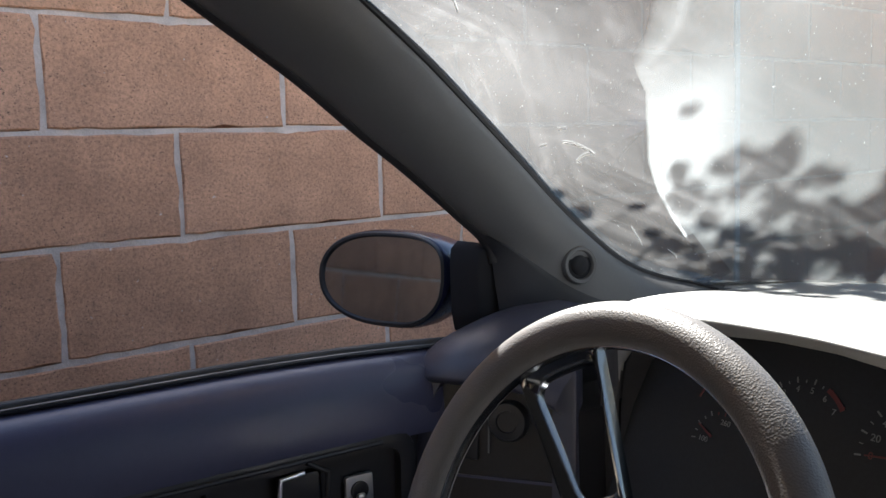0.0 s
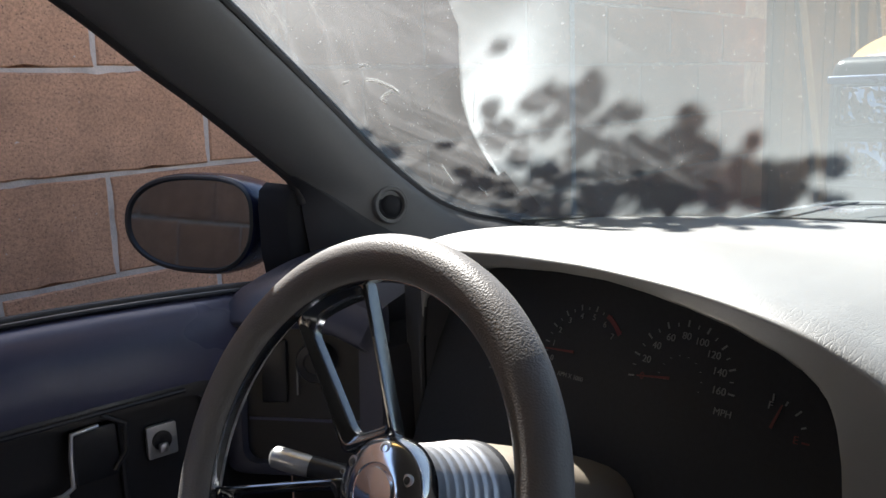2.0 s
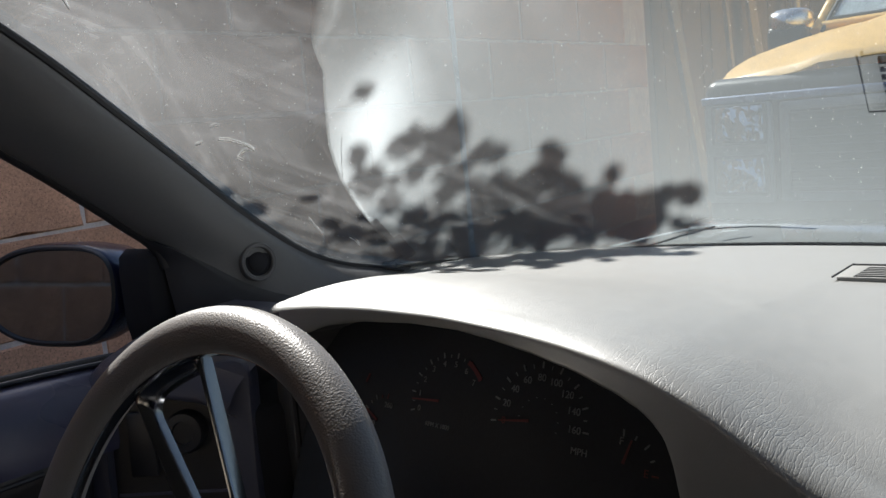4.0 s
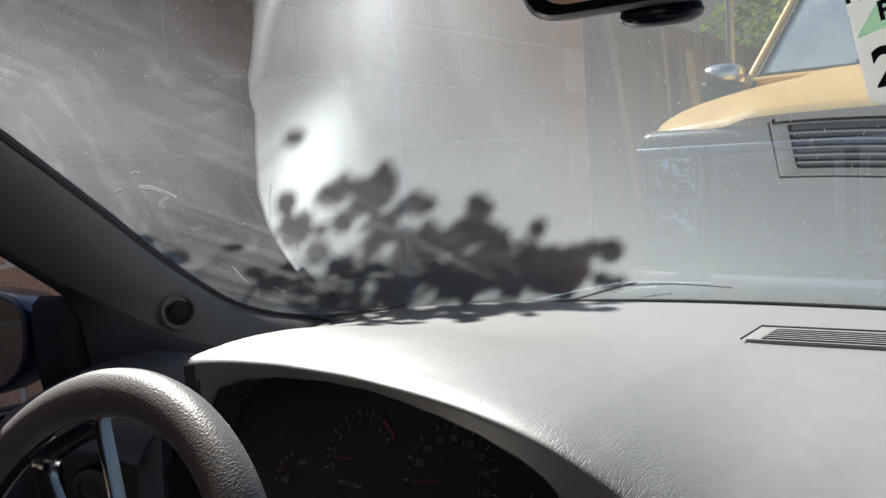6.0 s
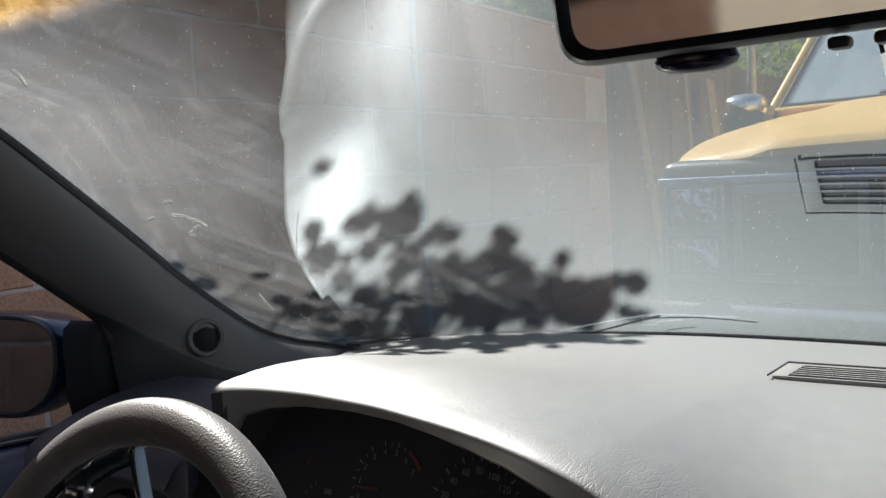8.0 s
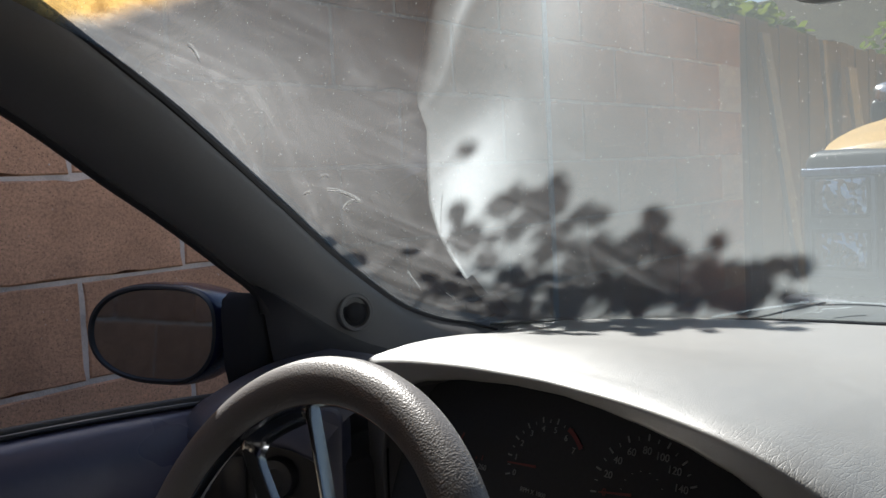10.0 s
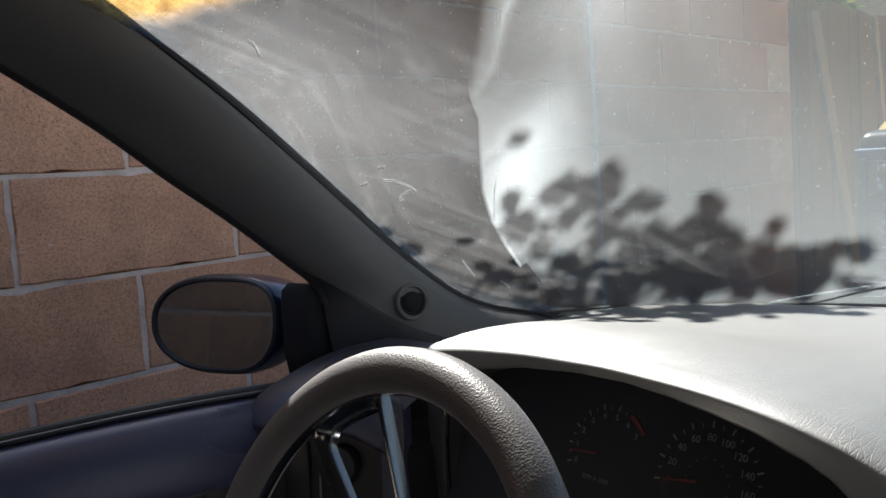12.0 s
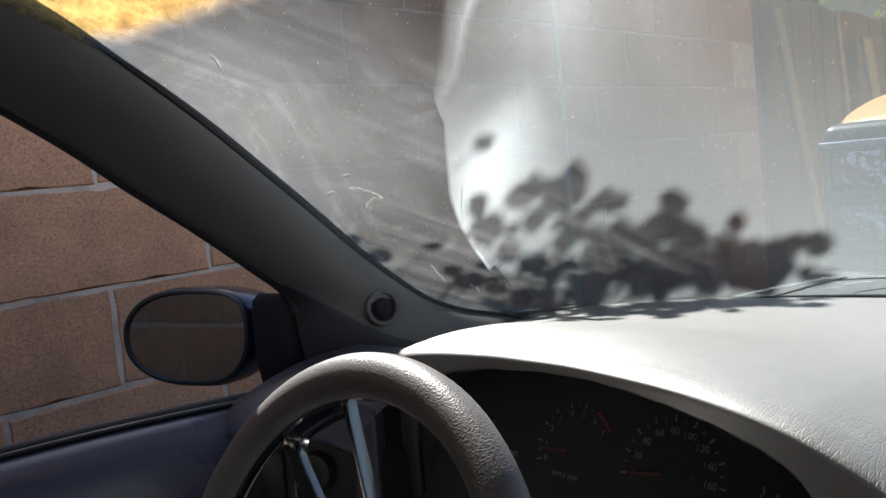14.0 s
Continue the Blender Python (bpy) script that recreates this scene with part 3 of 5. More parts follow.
def pad_row(x):
    """Points of the pad from the glass to the foot of its front face, and their way along the section from the roll."""
    b, f, c = dash_back(x), front(x), crest(x)
    R = lerp_table(ROLL, x)
    o = min(arch(x), c - 0.010)
    H = min(lerp_table(DROP, x), c - o - 0.003)
    g = max(0.010, min(0.042, glass_y(x, 0.958) - 0.004 - b))
    row = [(x, b + g, 0.958), (x, b + g * 0.75, 0.9605), (x, b + g * 0.4, 0.963)]
    e = min(1.0, max(0.0, (-0.06 - x) / 0.30))           # over the driver's side the pad lies flat, then climbs to its crest
    e = e * e * (3 - 2 * e)
    start = 0.30 + 0.12 * e
    for t in [0, .06, .15, .25, .35, .45, .55, .65, .75, .83, .89, .94, .97, 0.99]:
        base = 0.965
        swell = (0.012 + 0.003 * min(1.0, max(0.0, (-0.38 - x) / 0.10))) * 12.2 * t ** 4 * (1 - t) * max(0.0, 1 - ((x + 0.33) / (0.42 if x < -0.33 else 0.30)) ** 2) ** (1 if x < -0.33 else 2) - 1.1 * max(0.0, -0.48 - x) ** 2 * min(1.0, t * 3, (1 - t) * 4)
        row.append((x, b + (f + R - b) * t, swell + base + (c - base) * max(0, (t - start) / (1 - start)) ** (1.5 - 0.40 * e + 1.3 * min(1.0, max(0.0, (x + 0.10) / 0.15)))))
    roll_at = len(row) + 5
    for k in range(13):                                  # the roll
        t = k / 12
        w0, w1, w2, w3 = (1 - t) ** 3, 3 * t * (1 - t) ** 2, 3 * t * t * (1 - t), t ** 3
        row.append((x, w0 * (f + R) + w1 * (f + 0.42 * R) + (w2 + w3) * f, (w0 + w1) * c + w2 * (c - 0.45 * H) + w3 * (c - H)))
    for k in range(1, 6):                                # the face below it
        row.append((x, f + 0.0004 * k, c - H + (o + 0.004 - c + H) * k / 5))
    row += [(x, f + 0.0035, o + 0.001), (x, f + 0.007, o)]
    near = min(1.0, max(0.0, (-0.40 - x) / 0.180))
    row = [(q[0] + (lerp_table(LEFT_END, q[1]) + 0.580) * near, q[1], q[2]) for q in row]
    row = [(q[0], min(q[1], glass_y(q[0], q[2]) - 0.004), q[2]) for q in row]
    way = [0.0]
    for p, q in zip(row, row[1:]):
        way.append(way[-1] + (Vector(q) - Vector(p)).length)
    return row, [way[roll_at] - w for w in way]


xs = sorted({round(v, 5) for v in [-0.580, -0.577, -0.573, -0.567] + [ARCH[0][0] + (ARCH[-1][0] - ARCH[0][0]) * (0.5 - 0.5 * math.cos(math.pi * k / 96)) for k in range(97)] + [-0.058, -0.052, -0.045, -0.036, -0.027, -0.018, -0.009] + [0.9 * k / 48 for k in range(49)]})
rows, ways = zip(*[pad_row(x) for x in xs])
caps = [[(p[0] - a, p[1], p[2] - c * min(1.0, 0.2 + 0.8 * (k > 2))) for k, p in enumerate(rows[0])] for a, c in ((0.0015, 0.26), (0.0008, 0.0008))]
bm = grid_bm(caps + list(rows))
uv = bm.loops.layers.uv.new("along_edge")
bm.verts.index_update()
n_row, runs, run = len(rows[0]), [], 0.0
for k, x in enumerate(xs):
    run += 0.0 if k == 0 else math.hypot(x - xs[k - 1], front(x) - front(xs[k - 1]))
    runs.append(run)
for fc in bm.faces:
    for lp_ in fc.loops:
        r_, c_ = divmod(lp_.vert.index, n_row)
        r_ = max(0, r_ - len(caps))
        lp_[uv].uv = (runs[r_], ways[r_][c_])
for fc in bm.faces:
    mid_ = fc.calc_center_median()
    if mid_.x < -0.555 and mid_.z < 0.958 and mid_.y < 1.45:
        fc.material_index = 1
dashboard = part("dashboard", bm, [M_DASH, M_DASHFACE], car, "light grey creased vinyl dashboard top with a rolled front edge", angle=75)

# black lining of the instrument opening
lining = [[(x, front(x) + 0.0065, min(arch(x), crest(x) - 0.010) + 0.0005), (x, front(x) + 0.02, min(arch(x), crest(x) - 0.010) - 0.001), (x, max(1.222, front(x) + 0.03), min(arch(x), crest(x) - 0.010) - 0.005)] for x in xs if -0.5615 < x < -0.0615]
part("opening_lining", grid_bm(lining), M_DASHFACE, car, "dark lining of the instrument opening", angle=50)
part("dash_side", box_bm((-0.69, 1.14, 0.74), (-0.66, 1.40, 0.94), 0.01), M_SAIL, car, "dark panel at the end of the dashboard")
part("dash_core", box_bm((-0.59, 1.26, 0.5), (0.88, 1.6, 0.84), 0.01), M_BLACK, car)
part("lower_dash", box_bm((-0.64, 1.10, 0.42), (0.9, 1.5, 0.742), 0.02), M_DASHFACE, car)

# instrument cluster
GP, GT = Vector((-0.25, 1.2, 0.9)), 0.4
def gauge_at(x, z, lift=0.0):
    return Vector((x, 1.2 + GT * (z - 0.9) - lift, z + lift * GT))


GX, GY = Vector((1, 0, 0)), Vector((0, GT, 1)).normalized()
cl = [(-0.56, 0.70), (-0.04, 0.70), (-0.04, 0.955), (-0.12, 0.966), (-0.50, 0.966), (-0.56, 0.95)]
cluster = part("gauge_panel", slab_bm([(x, (z - 0.9) * math.sqrt(1 + GT * GT)) for x, z in cl], frame_of((0, 1.2, 0.9), GX, GY), 0.01), M_GAUGE, car, "black gauge panel with white and red markings", smooth=False)


def gauge_frame(x, z, lift=0.0015):
    return frame_of(gauge_at(x, z, lift), GX, GY)


def tick(cx, cz, rad, ang, length, width, mat, name="tick"):
    m = gauge_frame(cx, cz)
    c, s = math.cos(radians(ang)), math.sin(radians(ang))
    q = m @ Matrix.Rotation(radians(ang), 4, "Z")
    part(name, slab_bm([(rad, -width / 2), (rad + length, -width / 2), (rad + length, width / 2), (rad, width / 2)], q, 0.0006), mat, cluster, smooth=False)


def dial_text(txt, cx, cz, rad, ang, size, mat=M_WHITE):
    c, s = math.cos(radians(ang)), math.sin(radians(ang))
    text_part("numeral", txt, size, gauge_frame(cx, cz) @ Matrix.Translation((rad * c, rad * s, 0)), mat, cluster)


# speedometer: 0 to 160
SX, SZ = -0.2418, 0.8915
for k in range(17):
    ang = 188 - k * 190 / 16
    tick(SX, SZ, 0.0475, ang, 0.006 if k % 2 == 0 else 0.0035, 0.0016 if k % 2 == 0 else 0.0009, M_WHITE)
for k, txt in enumerate(("0", "20", "40", "60", "80", "100", "120", "140", "160")):
    ang = 188 - k * 190 / 8
    dial_text(txt, SX, SZ, 0.0388, ang, 0.0092, M_RED if txt == "0" else M_WHITE)
dial_text("MPH", SX, SZ, 0.050, -22, 0.0085)
for k in range(9):
    dial_text("-", SX, SZ, 0.0215, 175 - k * 24, 0.006)
# tachometer: 0 to 7
TX, TZ = -0.352, 0.892
for k in range(15):
    ang = 198 - k * 161 / 14
    tick(TX, TZ, 0.0435, ang, 0.0055 if k % 2 == 0 else 0.003, 0.0014 if k % 2 == 0 else 0.0008, M_RED if k > 11 else M_WHITE)
for k in range(8):
    dial_text(str(k), TX, TZ, 0.0375, 198 - k * 23, 0.0082)
for k in range(6):
    tick(TX, TZ, 0.0435, 62 - k * 5, 0.0045, 0.0042, M_RED, "red_zone")
dial_text("RPM X 1000", TX, TZ, 0.026, -108, 0.0062)
# fuel gauge and the small gauges
FX, FZ = -0.153, 0.868
dial_text("F", FX, FZ, 0.0235, 98, 0.009)
for k in range(5):
    tick(FX, FZ, 0.0275, 94 - k * 23, 0.006 if k % 2 == 0 else 0.004, 0.0014, M_WHITE if k < 4 else M_RED)
dial_text("E", FX, FZ, 0.0225, 4, 0.009, M_RED)
HX, HZ = -0.437, 0.859
for k in range(7):
    tick(HX, HZ, 0.0265, 186 - k * 17, 0.005 if k % 2 == 0 else 0.003, 0.0012, M_WHITE if k < 5 else M_RED)
dial_text("260", HX, HZ, 0.0205, 74, 0.008)
dial_text("100", HX, HZ, 0.0165, 186, 0.008)
tick(-0.4705, 0.8955, 0.0, 68, 0.010, 0.0022, M_RED, "warning_mark")


def needle(cx, cz, ang, length, root=0.009, width=0.0013):
    q = gauge_frame(cx, cz, 0.004) @ Matrix.Rotation(radians(ang), 4, "Z")
    part("needle", slab_bm([(root, -width), (length, -width * 0.45), (length, width * 0.45), (root, width)], q, 0.001), M_RED, cluster, "red gauge needle", smooth=False)


needle(SX, SZ, 188, 0.043)
needle(TX, TZ, 184, 0.045)
needle(FX, FZ, 74, 0.027, 0.006)
needle(HX, HZ, 153, 0.027, 0.006)

# defroster vent in the dash top
VZ = 0.9695
vm = frame_of((-0.086, 1.537, VZ), (1, 0.13, 0), (-0.13, 1, 0))
vout = rounded([(-0.004, -0.031), (0.375, -0.031), (0.375, 0.031), (0.004, 0.031)], 0.006, 3)
vin = rounded([(0.012, -0.029), (0.370, -0.029), (0.370, 0.023), (0.020, 0.023)], 0.003, 3)
vent = part("defroster_vent", slab_bm(vout, vm, 0.006, vin, 0.0015), M_VENT, car, "slatted grey defroster vent")
part("vent_bed", slab_bm(vin, vm @ Matrix.Translation((0, 0, -0.003)), 0.002), M_RUBBER, vent, "black vent opening", smooth=False)
for k in range(5):
    y = -0.0185 + 0.0087 * k
    part("slat", box_bm((0.012 + 0.002 * k, y - 0.0013, -0.003), (0.36, y + 0.0013, -0.0002), m=vm), M_VENT, vent, smooth=False)
part("vent_divider", box_bm((0.165, -0.027, -0.003), (0.173, 0.025, 0.0004), m=vm), M_VENT, vent, smooth=False)
part("vent_gap", tube_bm([tuple(vm @ Vector(q)) for q in ((-0.006, -0.033, 0.0003), (0.002, 0.033, 0.0003), (0.375, 0.033, 0.0003))], 0.0012, 6), M_RUBBER, vent, "dark gap round the vent")

# ---- left A-pillar trim ----
PL = [(-0.740, 0.60, 1.425), (-0.755, 0.70, 1.372), (-0.762, 0.772, 1.325), (-0.764, 0.882, 1.249), (-0.764, 0.955, 1.190), (-0.764, 1.018, 1.142), (-0.764, 1.092, 1.080), (-0.764, 1.136, 1.038), (-0.762, 1.146, 0.985), (-0.757, 1.150, 0.93), (-0.752, 1.150, 0.88)]
PR = [(-0.668, 0.83, 1.400), (-0.673, 0.872, 1.370), (-0.678, 0.915, 1.334), (-0.686, 1.000, 1.270), (-0.697, 1.072, 1.212), (-0.710, 1.150, 1.148), (-0.724, 1.235, 1.077), (-0.727, 1.325, 1.010), (-0.715, 1.385, 0.980), (-0.690, 1.435, 0.966), (-0.655, 1.46, 0.955)]
BULGE = [0.024, 0.024, 0.024, 0.025, 0.027, 0.029, 0.031, 0.034, 0.036, 0.034, 0.03]


def smooth_rows(tab, n):
    """Points along a polyline, eased by a Catmull-Rom spline."""
    P = [Vector(p) for p in tab]
    out = []
    for k in range(n + 1):
        s = k / n * (len(P) - 1)
        i = min(int(s), len(P) - 2)
        t = s - i
        p0, p1, p2, p3 = P[max(i - 1, 0)], P[i], P[i + 1], P[min(i + 2, len(P) - 1)]
        out.append(0.5 * ((2 * p1) + (p2 - p0) * t + (2 * p0 - 5 * p1 + 4 * p2 - p3) * t * t + (3 * p1 - p0 - 3 * p2 + p3) * t ** 3))
    return out


ln, rn = smooth_rows(PL, 40), smooth_rows(PR, 40)
bl = [v.x for v in smooth_rows([(b, 0, 0) for b in BULGE], 40)]
prow = []
for k in range(41):
    a, b = ln[k], rn[k]
    r = [tuple(a + Vector((-0.03, 0.02, 0)))]
    for j in range(15):
        t = j / 14
        w = (4 * t * (1 - t)) ** 0.62
        r.append(tuple(a.lerp(b, t) + Vector((1.0, 0.1, -0.25)) * bl[k] * w))
    r.append(tuple(b + Vector((-0.012, 0.02, 0.01))))
    prow.append(r)
pillar = part("pillar_trim", grid_bm(prow, thick=0.002), M_PILLAR, car, "grey moulded windshield pillar trim", angle=70)
part("windshield_seal", tube_bm([v + Vector((0.002, -0.002, 0.0)) for v in rn[1:40]], [0.0055 - 0.004 * max(0, (k - 26) / 13) for k in range(39)], 8), M_RUBBER, car, "black rubber windshield seal")
foot = [(x, min(dash_back(x) + 0.046, glass_y(x, 0.9605) + 0.001), 0.9605) for x in [-0.70 + 1.58 * k / 50 for k in range(51)]]
part("windshield_seal", tube_bm(foot, 0.0028, 8), M_RUBBER, car)
srow = []
for k in range(26, 41):
    cut_ = min(0.55, 0.05 + 0.50 * (k - 26) / 9)
    r = []
    for j in range(9):
        t = cut_ * j / 8
        w = (4 * t * (1 - t)) ** 0.62
        r.append(tuple(ln[k].lerp(rn[k], t) + Vector((1.0, 0.1, -0.25)) * bl[k] * w + Vector((0.0022, -0.0022, 0.0)) * (1 if j < 8 else 0.1)))
    srow.append(r)
part("sail_panel", grid_bm(srow), M_SAIL, car, "dark moulded panel at the pillar foot", angle=70)
# dark door seal along the outer edge of the pillar
part("door_seal", tube_bm([v + Vector((-0.002, 0.004, 0.006)) for v in ln[:31]], 0.011, 10), M_RUBBER, car, "black rubber door seal")

# tweeter in the pillar foot
tw = frame_of((-0.6990, 1.2415, 1.0095), (0.15, 0.98, 0.0), (-0.1, 0.0, 1.0))
tw = tw if (tw.to_3x3() @ Vector((0, 0, 1))).x > 0 else tw @ Matrix.Rotation(math.pi, 4, "Y")
tw = tw @ Matrix.Translation((0, 0, -0.0015)) @ Matrix.Diagonal((1.03, 1.03, 1, 1))
tweeter = part("tweeter", lathe_bm([(0.0245, -0.022), (0.0243, -0.006), (0.0236, -0.0042), (0.0224, -0.0036), (0.0214, -0.0042), (0.0204, -0.0040), (0.0190, -0.0046), (0.0178, -0.007), (0.0172, -0.012)], tw, 40), M_PILLAR, pillar, "round tweeter in a grey ring")
part("tweeter_grille", lathe_bm([(0.0178, -0.012), (0.0174, -0.0095), (0.013, -0.0085), (0.0115, -0.0055), (0.007, -0.0035), (0.001, -0.003)], tw, 32), M_ARM, pillar, "black tweeter mesh")

# ---- left door ----
ys = [-0.45 + 1.52 * k / 30 for k in range(31)]


def sill(y):
    return 0.936 - 0.012 * max(0, (y - 0.75) / 0.3) ** 2


drow = []
for y in ys:
    s0, e = sill(y), max(0, (y - 0.97) / 0.1)
    ins = 0.02 * e * e
    drow.append([(-0.800, y, s0 - 0.06), (-0.790, y, s0 - 0.016), (-0.772, y, s0 - 0.006), (-0.752, y, s0 - 0.003), (-0.735 - ins, y, s0 - 0.008), (-0.722 - ins, y, s0 - 0.02),
                 (-0.714 - ins, y, s0 - 0.04), (-0.710 - ins, y, s0 - 0.065), (-0.7085 - ins, y, s0 - 0.085), (-0.710 - ins, y, s0 - 0.094)])
door = part("door", grid_bm(drow), M_DOOR, car, "grey padded driver's door with the window down", angle=80)
part("belt_weatherstrip", tube_bm([(-0.762, y, sill(y) + 0.001) for y in ys], 0.0075, 10), M_RUBBER, door, "black rubber belt weatherstrip")
part("belt_lip", tube_bm([(-0.752, y, sill(y) + 0.0005) for y in ys], 0.003, 8), M_BLACK, door)
# recessed black panel with a raised frame
fm = frame_of((-0.7085, 0, 0), (0, 1, 0), (0, 0, 1))
rec_out = rounded([(-0.44, 0.62), (0.985, 0.62), (0.985, 0.845), (-0.44, 0.845)], 0.03, 5)
rec_in = rounded([(-0.42, 0.63), (0.958, 0.63), (0.965, 0.828), (-0.42, 0.823)], 0.02, 5)
part("armrest_frame", slab_bm(rec_out, fm, 0.02, rec_in, 0.004), M_BLACK, door, "glossy black raised frame")
part("switch_panel", slab_bm(rec_in, fm @ Matrix.Translation((0, 0, -0.014)), 0.006), M_BLACK, door, "black recessed switch panel", smooth=False)
part("frame_bead", tube_bm([(-0.7065, y, 0.837) for y in [-0.42 + 1.36 * k / 20 for k in range(21)]], 0.003, 8), M_BLACK, door)
for y0 in (0.66, 0.735, 0.865):
    part("panel_rib", box_bm((-0.722, y0, 0.64), (-0.713, y0 + 0.006, 0.822), 0.002), M_BLACK, door)
part("door_core", box_bm((-0.80, -0.45, 0.60), (-0.730, 1.08, 0.855), 0.004), M_BLACK, door)
part("lower_door", box_bm((-0.80, -0.45, 0.25), (-0.715, 1.12, 0.622), 0.02), M_DOOR, door)
# inside handle and lock
hp = [(-0.702, 0.842, 0.826), (-0.702, 0.815, 0.824), (-0.702, 0.812, 0.80), (-0.702, 0.811, 0.768), (-0.702, 0.80, 0.762), (-0.702, 0.765, 0.758)]
part("door_handle", tube_bm(hp, 0.0028, 8), M_CHROME, door, "thin chrome handle edge")
part("handle_cup", slab_bm(rounded([(0.815, 0.765), (0.862, 0.765), (0.862, 0.823), (0.815, 0.823)], 0.006), fm @ Matrix.Translation((0, 0, 0.002)), 0.01, None, 0.002), M_BLACK, door)
part("handle_guard", tube_bm([(-0.708, 0.848, 0.834), (-0.704, 0.870, 0.82), (-0.703, 0.868, 0.79), (-0.705, 0.855, 0.772)], 0.003, 8), M_BLACK, door)
part("pull_bar", box_bm((-0.708, 0.752, 0.753), (-0.700, 0.806, 0.763), 0.002), M_CHROME, door, "polished pull bar")
lock = part("lock_plate", slab_bm(rounded([(0.895, 0.766), (0.929, 0.766), (0.929, 0.803), (0.895, 0.803)], 0.003), fm @ Matrix.Translation((0, 0, -0.004)), 0.006, None, 0.001), M_SATIN, door, "square silver lock plate")
part("lock_cup", lathe_bm([(0.011, 0.0), (0.011, 0.0022), (0.0095, 0.0027), (0.001, 0.0015)], fm @ Matrix.Translation((0.911, 0.7855, -0.004)), 28), M_BLACK, lock)
part("lock_knob", box_bm((-0.706, 0.903, 0.775), (-0.699, 0.914, 0.786), 0.003), M_CHROME, lock)
for y0, y1, z0, z1 in ((0.675, 0.725, 0.70, 0.745), (0.675, 0.725, 0.755, 0.80), (0.30, 0.62, 0.72, 0.80)):
    part("window_switch", box_bm((-0.724, y0, z0), (-0.711, y1, z1), 0.004), M_BLACK, door)
    part("switch_mark", box_bm((-0.711, y0 + 0.012, (z0 + z1) / 2 - 0.0008), (-0.7105, y1 - 0.012, (z0 + z1) / 2 + 0.0008)), M_WHITE, door, smooth=False)

# dash end piece, with the headlamp switch
dend = []
for k in range(13):
    t = k / 12
    y = 1.004 + 0.166 * t
    top = 0.898 + 0.022 * min(1, t * 5) ** 0.5 + 0.042 * math.sin(t * math.pi / 2)
    dend.append([(-0.765, y, 0.70), (-0.765, y, top - 0.03), (-0.758, y, top - 0.010), (-0.735, y, top), (-0.69, y + 0.02, top + 0.004 + 0.006 * t), (-0.652, y + 0.046, top + 0.004), (-0.615, y + 0.072, top - 0.004), (-0.585, y + 0.09, top - 0.02)])
lip_rows = [[(x, y + dy, z - dz) for x, y, z in dend[0]] for dy, dz in ((0.012, 0.012), (0.003, 0.008), (0.0, 0.004))]
dash_end = part("dash_end", grid_bm(lip_rows + dend), M_DASHEND, car, "rounded grey dash end beside the door", angle=60)
part("kick_panel", box_bm((-0.80, 1.115, 0.22), (-0.58, 1.25, 0.868), 0.012), M_ARM, car, "black panel below the dash end")
# switch panel that faces the driver, in a padded grey surround
lm = frame_of((-0.655, 1.056, 0.83), (0.80, 0.60, 0), (-0.05, 0.12, 1))
lm2 = lm if (lm.to_3x3() @ Vector((0, 0, 1))).y < 0 else lm @ Matrix.Rotation(math.pi, 4, "Y")
outer_o = rounded([(-0.096, -0.115), (0.100, -0.115), (0.100, 0.100), (-0.062, 0.090), (-0.096, 0.066)], 0.024, 6)
inner_o = rounded([(-0.073, -0.100), (0.072, -0.100), (0.072, 0.082), (-0.052, 0.071), (-0.073, 0.050)], 0.020, 6)
part("switch_surround", slab_bm(outer_o, lm2, 0.03, inner_o, 0.006), M_DASHEND, dash_end, "padded grey surround of the switch panel")
sw = part("lamp_switch_panel", slab_bm(inner_o, lm2 @ Matrix.Translation((0, 0, -0.016)), 0.008), M_BLACK, car, "black headlamp switch panel", smooth=False)
part("lamp_knob", lathe_bm([(0.024, -0.016), (0.024, -0.004), (0.0215, 0.0), (0.013, 0.001), (0.012, -0.002), (0.001, -0.002)], lm2 @ Matrix.Translation((0.018, 0.020, 0)), 32), M_BLACK, sw, "round black knob")
part("dimmer", box_bm((-0.052, -0.030, -0.016), (-0.020, 0.045, -0.010), 0.003, m=lm2), M_BLACK, sw, "black dimmer plate")
part("switch_mark", box_bm((-0.008, -0.020, -0.012), (-0.006, 0.012, -0.0105), m=lm2), M_WHITE, sw, smooth=False)
part("panel_line", box_bm((-0.070, -0.052, -0.016), (0.070, -0.049, -0.0135), m=lm2), M_DOOR, sw, smooth=False)

# ---- door mirror ----
MN = Vector((0.385, -0.915, 0.115)).normalized()
mm = frame_of((-0.905, 1.059, 0.990), (0.92173, 0.38783, 0.0), (0, 0.11, 1))
if (mm.to_3x3() @ Vector((0, 0, 1))).dot(MN) < 0:
    mm = mm @ Matrix.Rotation(math.pi, 4, "Y")
sgn = 1 if (mm.to_3x3() @ Vector((1, 0, 0))).x > 0 else -1


def egg(sx, sz, dx, dz):
    """Outline of the mirror's face: round at the outer end, nearly straight at the arm."""
    ring = []
    for k in range(56):
        a = 2 * math.pi * k / 56
        c, s = math.cos(a), math.sin(a)
        p = 2.35 if c < 0 else 4.2
        x = (0.122 if c < 0 else 0.105) * math.copysign(abs(c) ** (2 / p), c)
        z = 0.0675 * math.copysign(abs(s) ** (2 / (2.2 if c < 0 else 3.6)), s)
        if c > 0:
            x *= 1.0 - 0.26 * max(0.0, -s)
            z *= 1.0 - 0.10 * c * max(0.0, s)
        ring.append(tuple(mm @ Vector((sgn * (x * sx - 0.005 + dx), z * sz, dz))))
    return ring


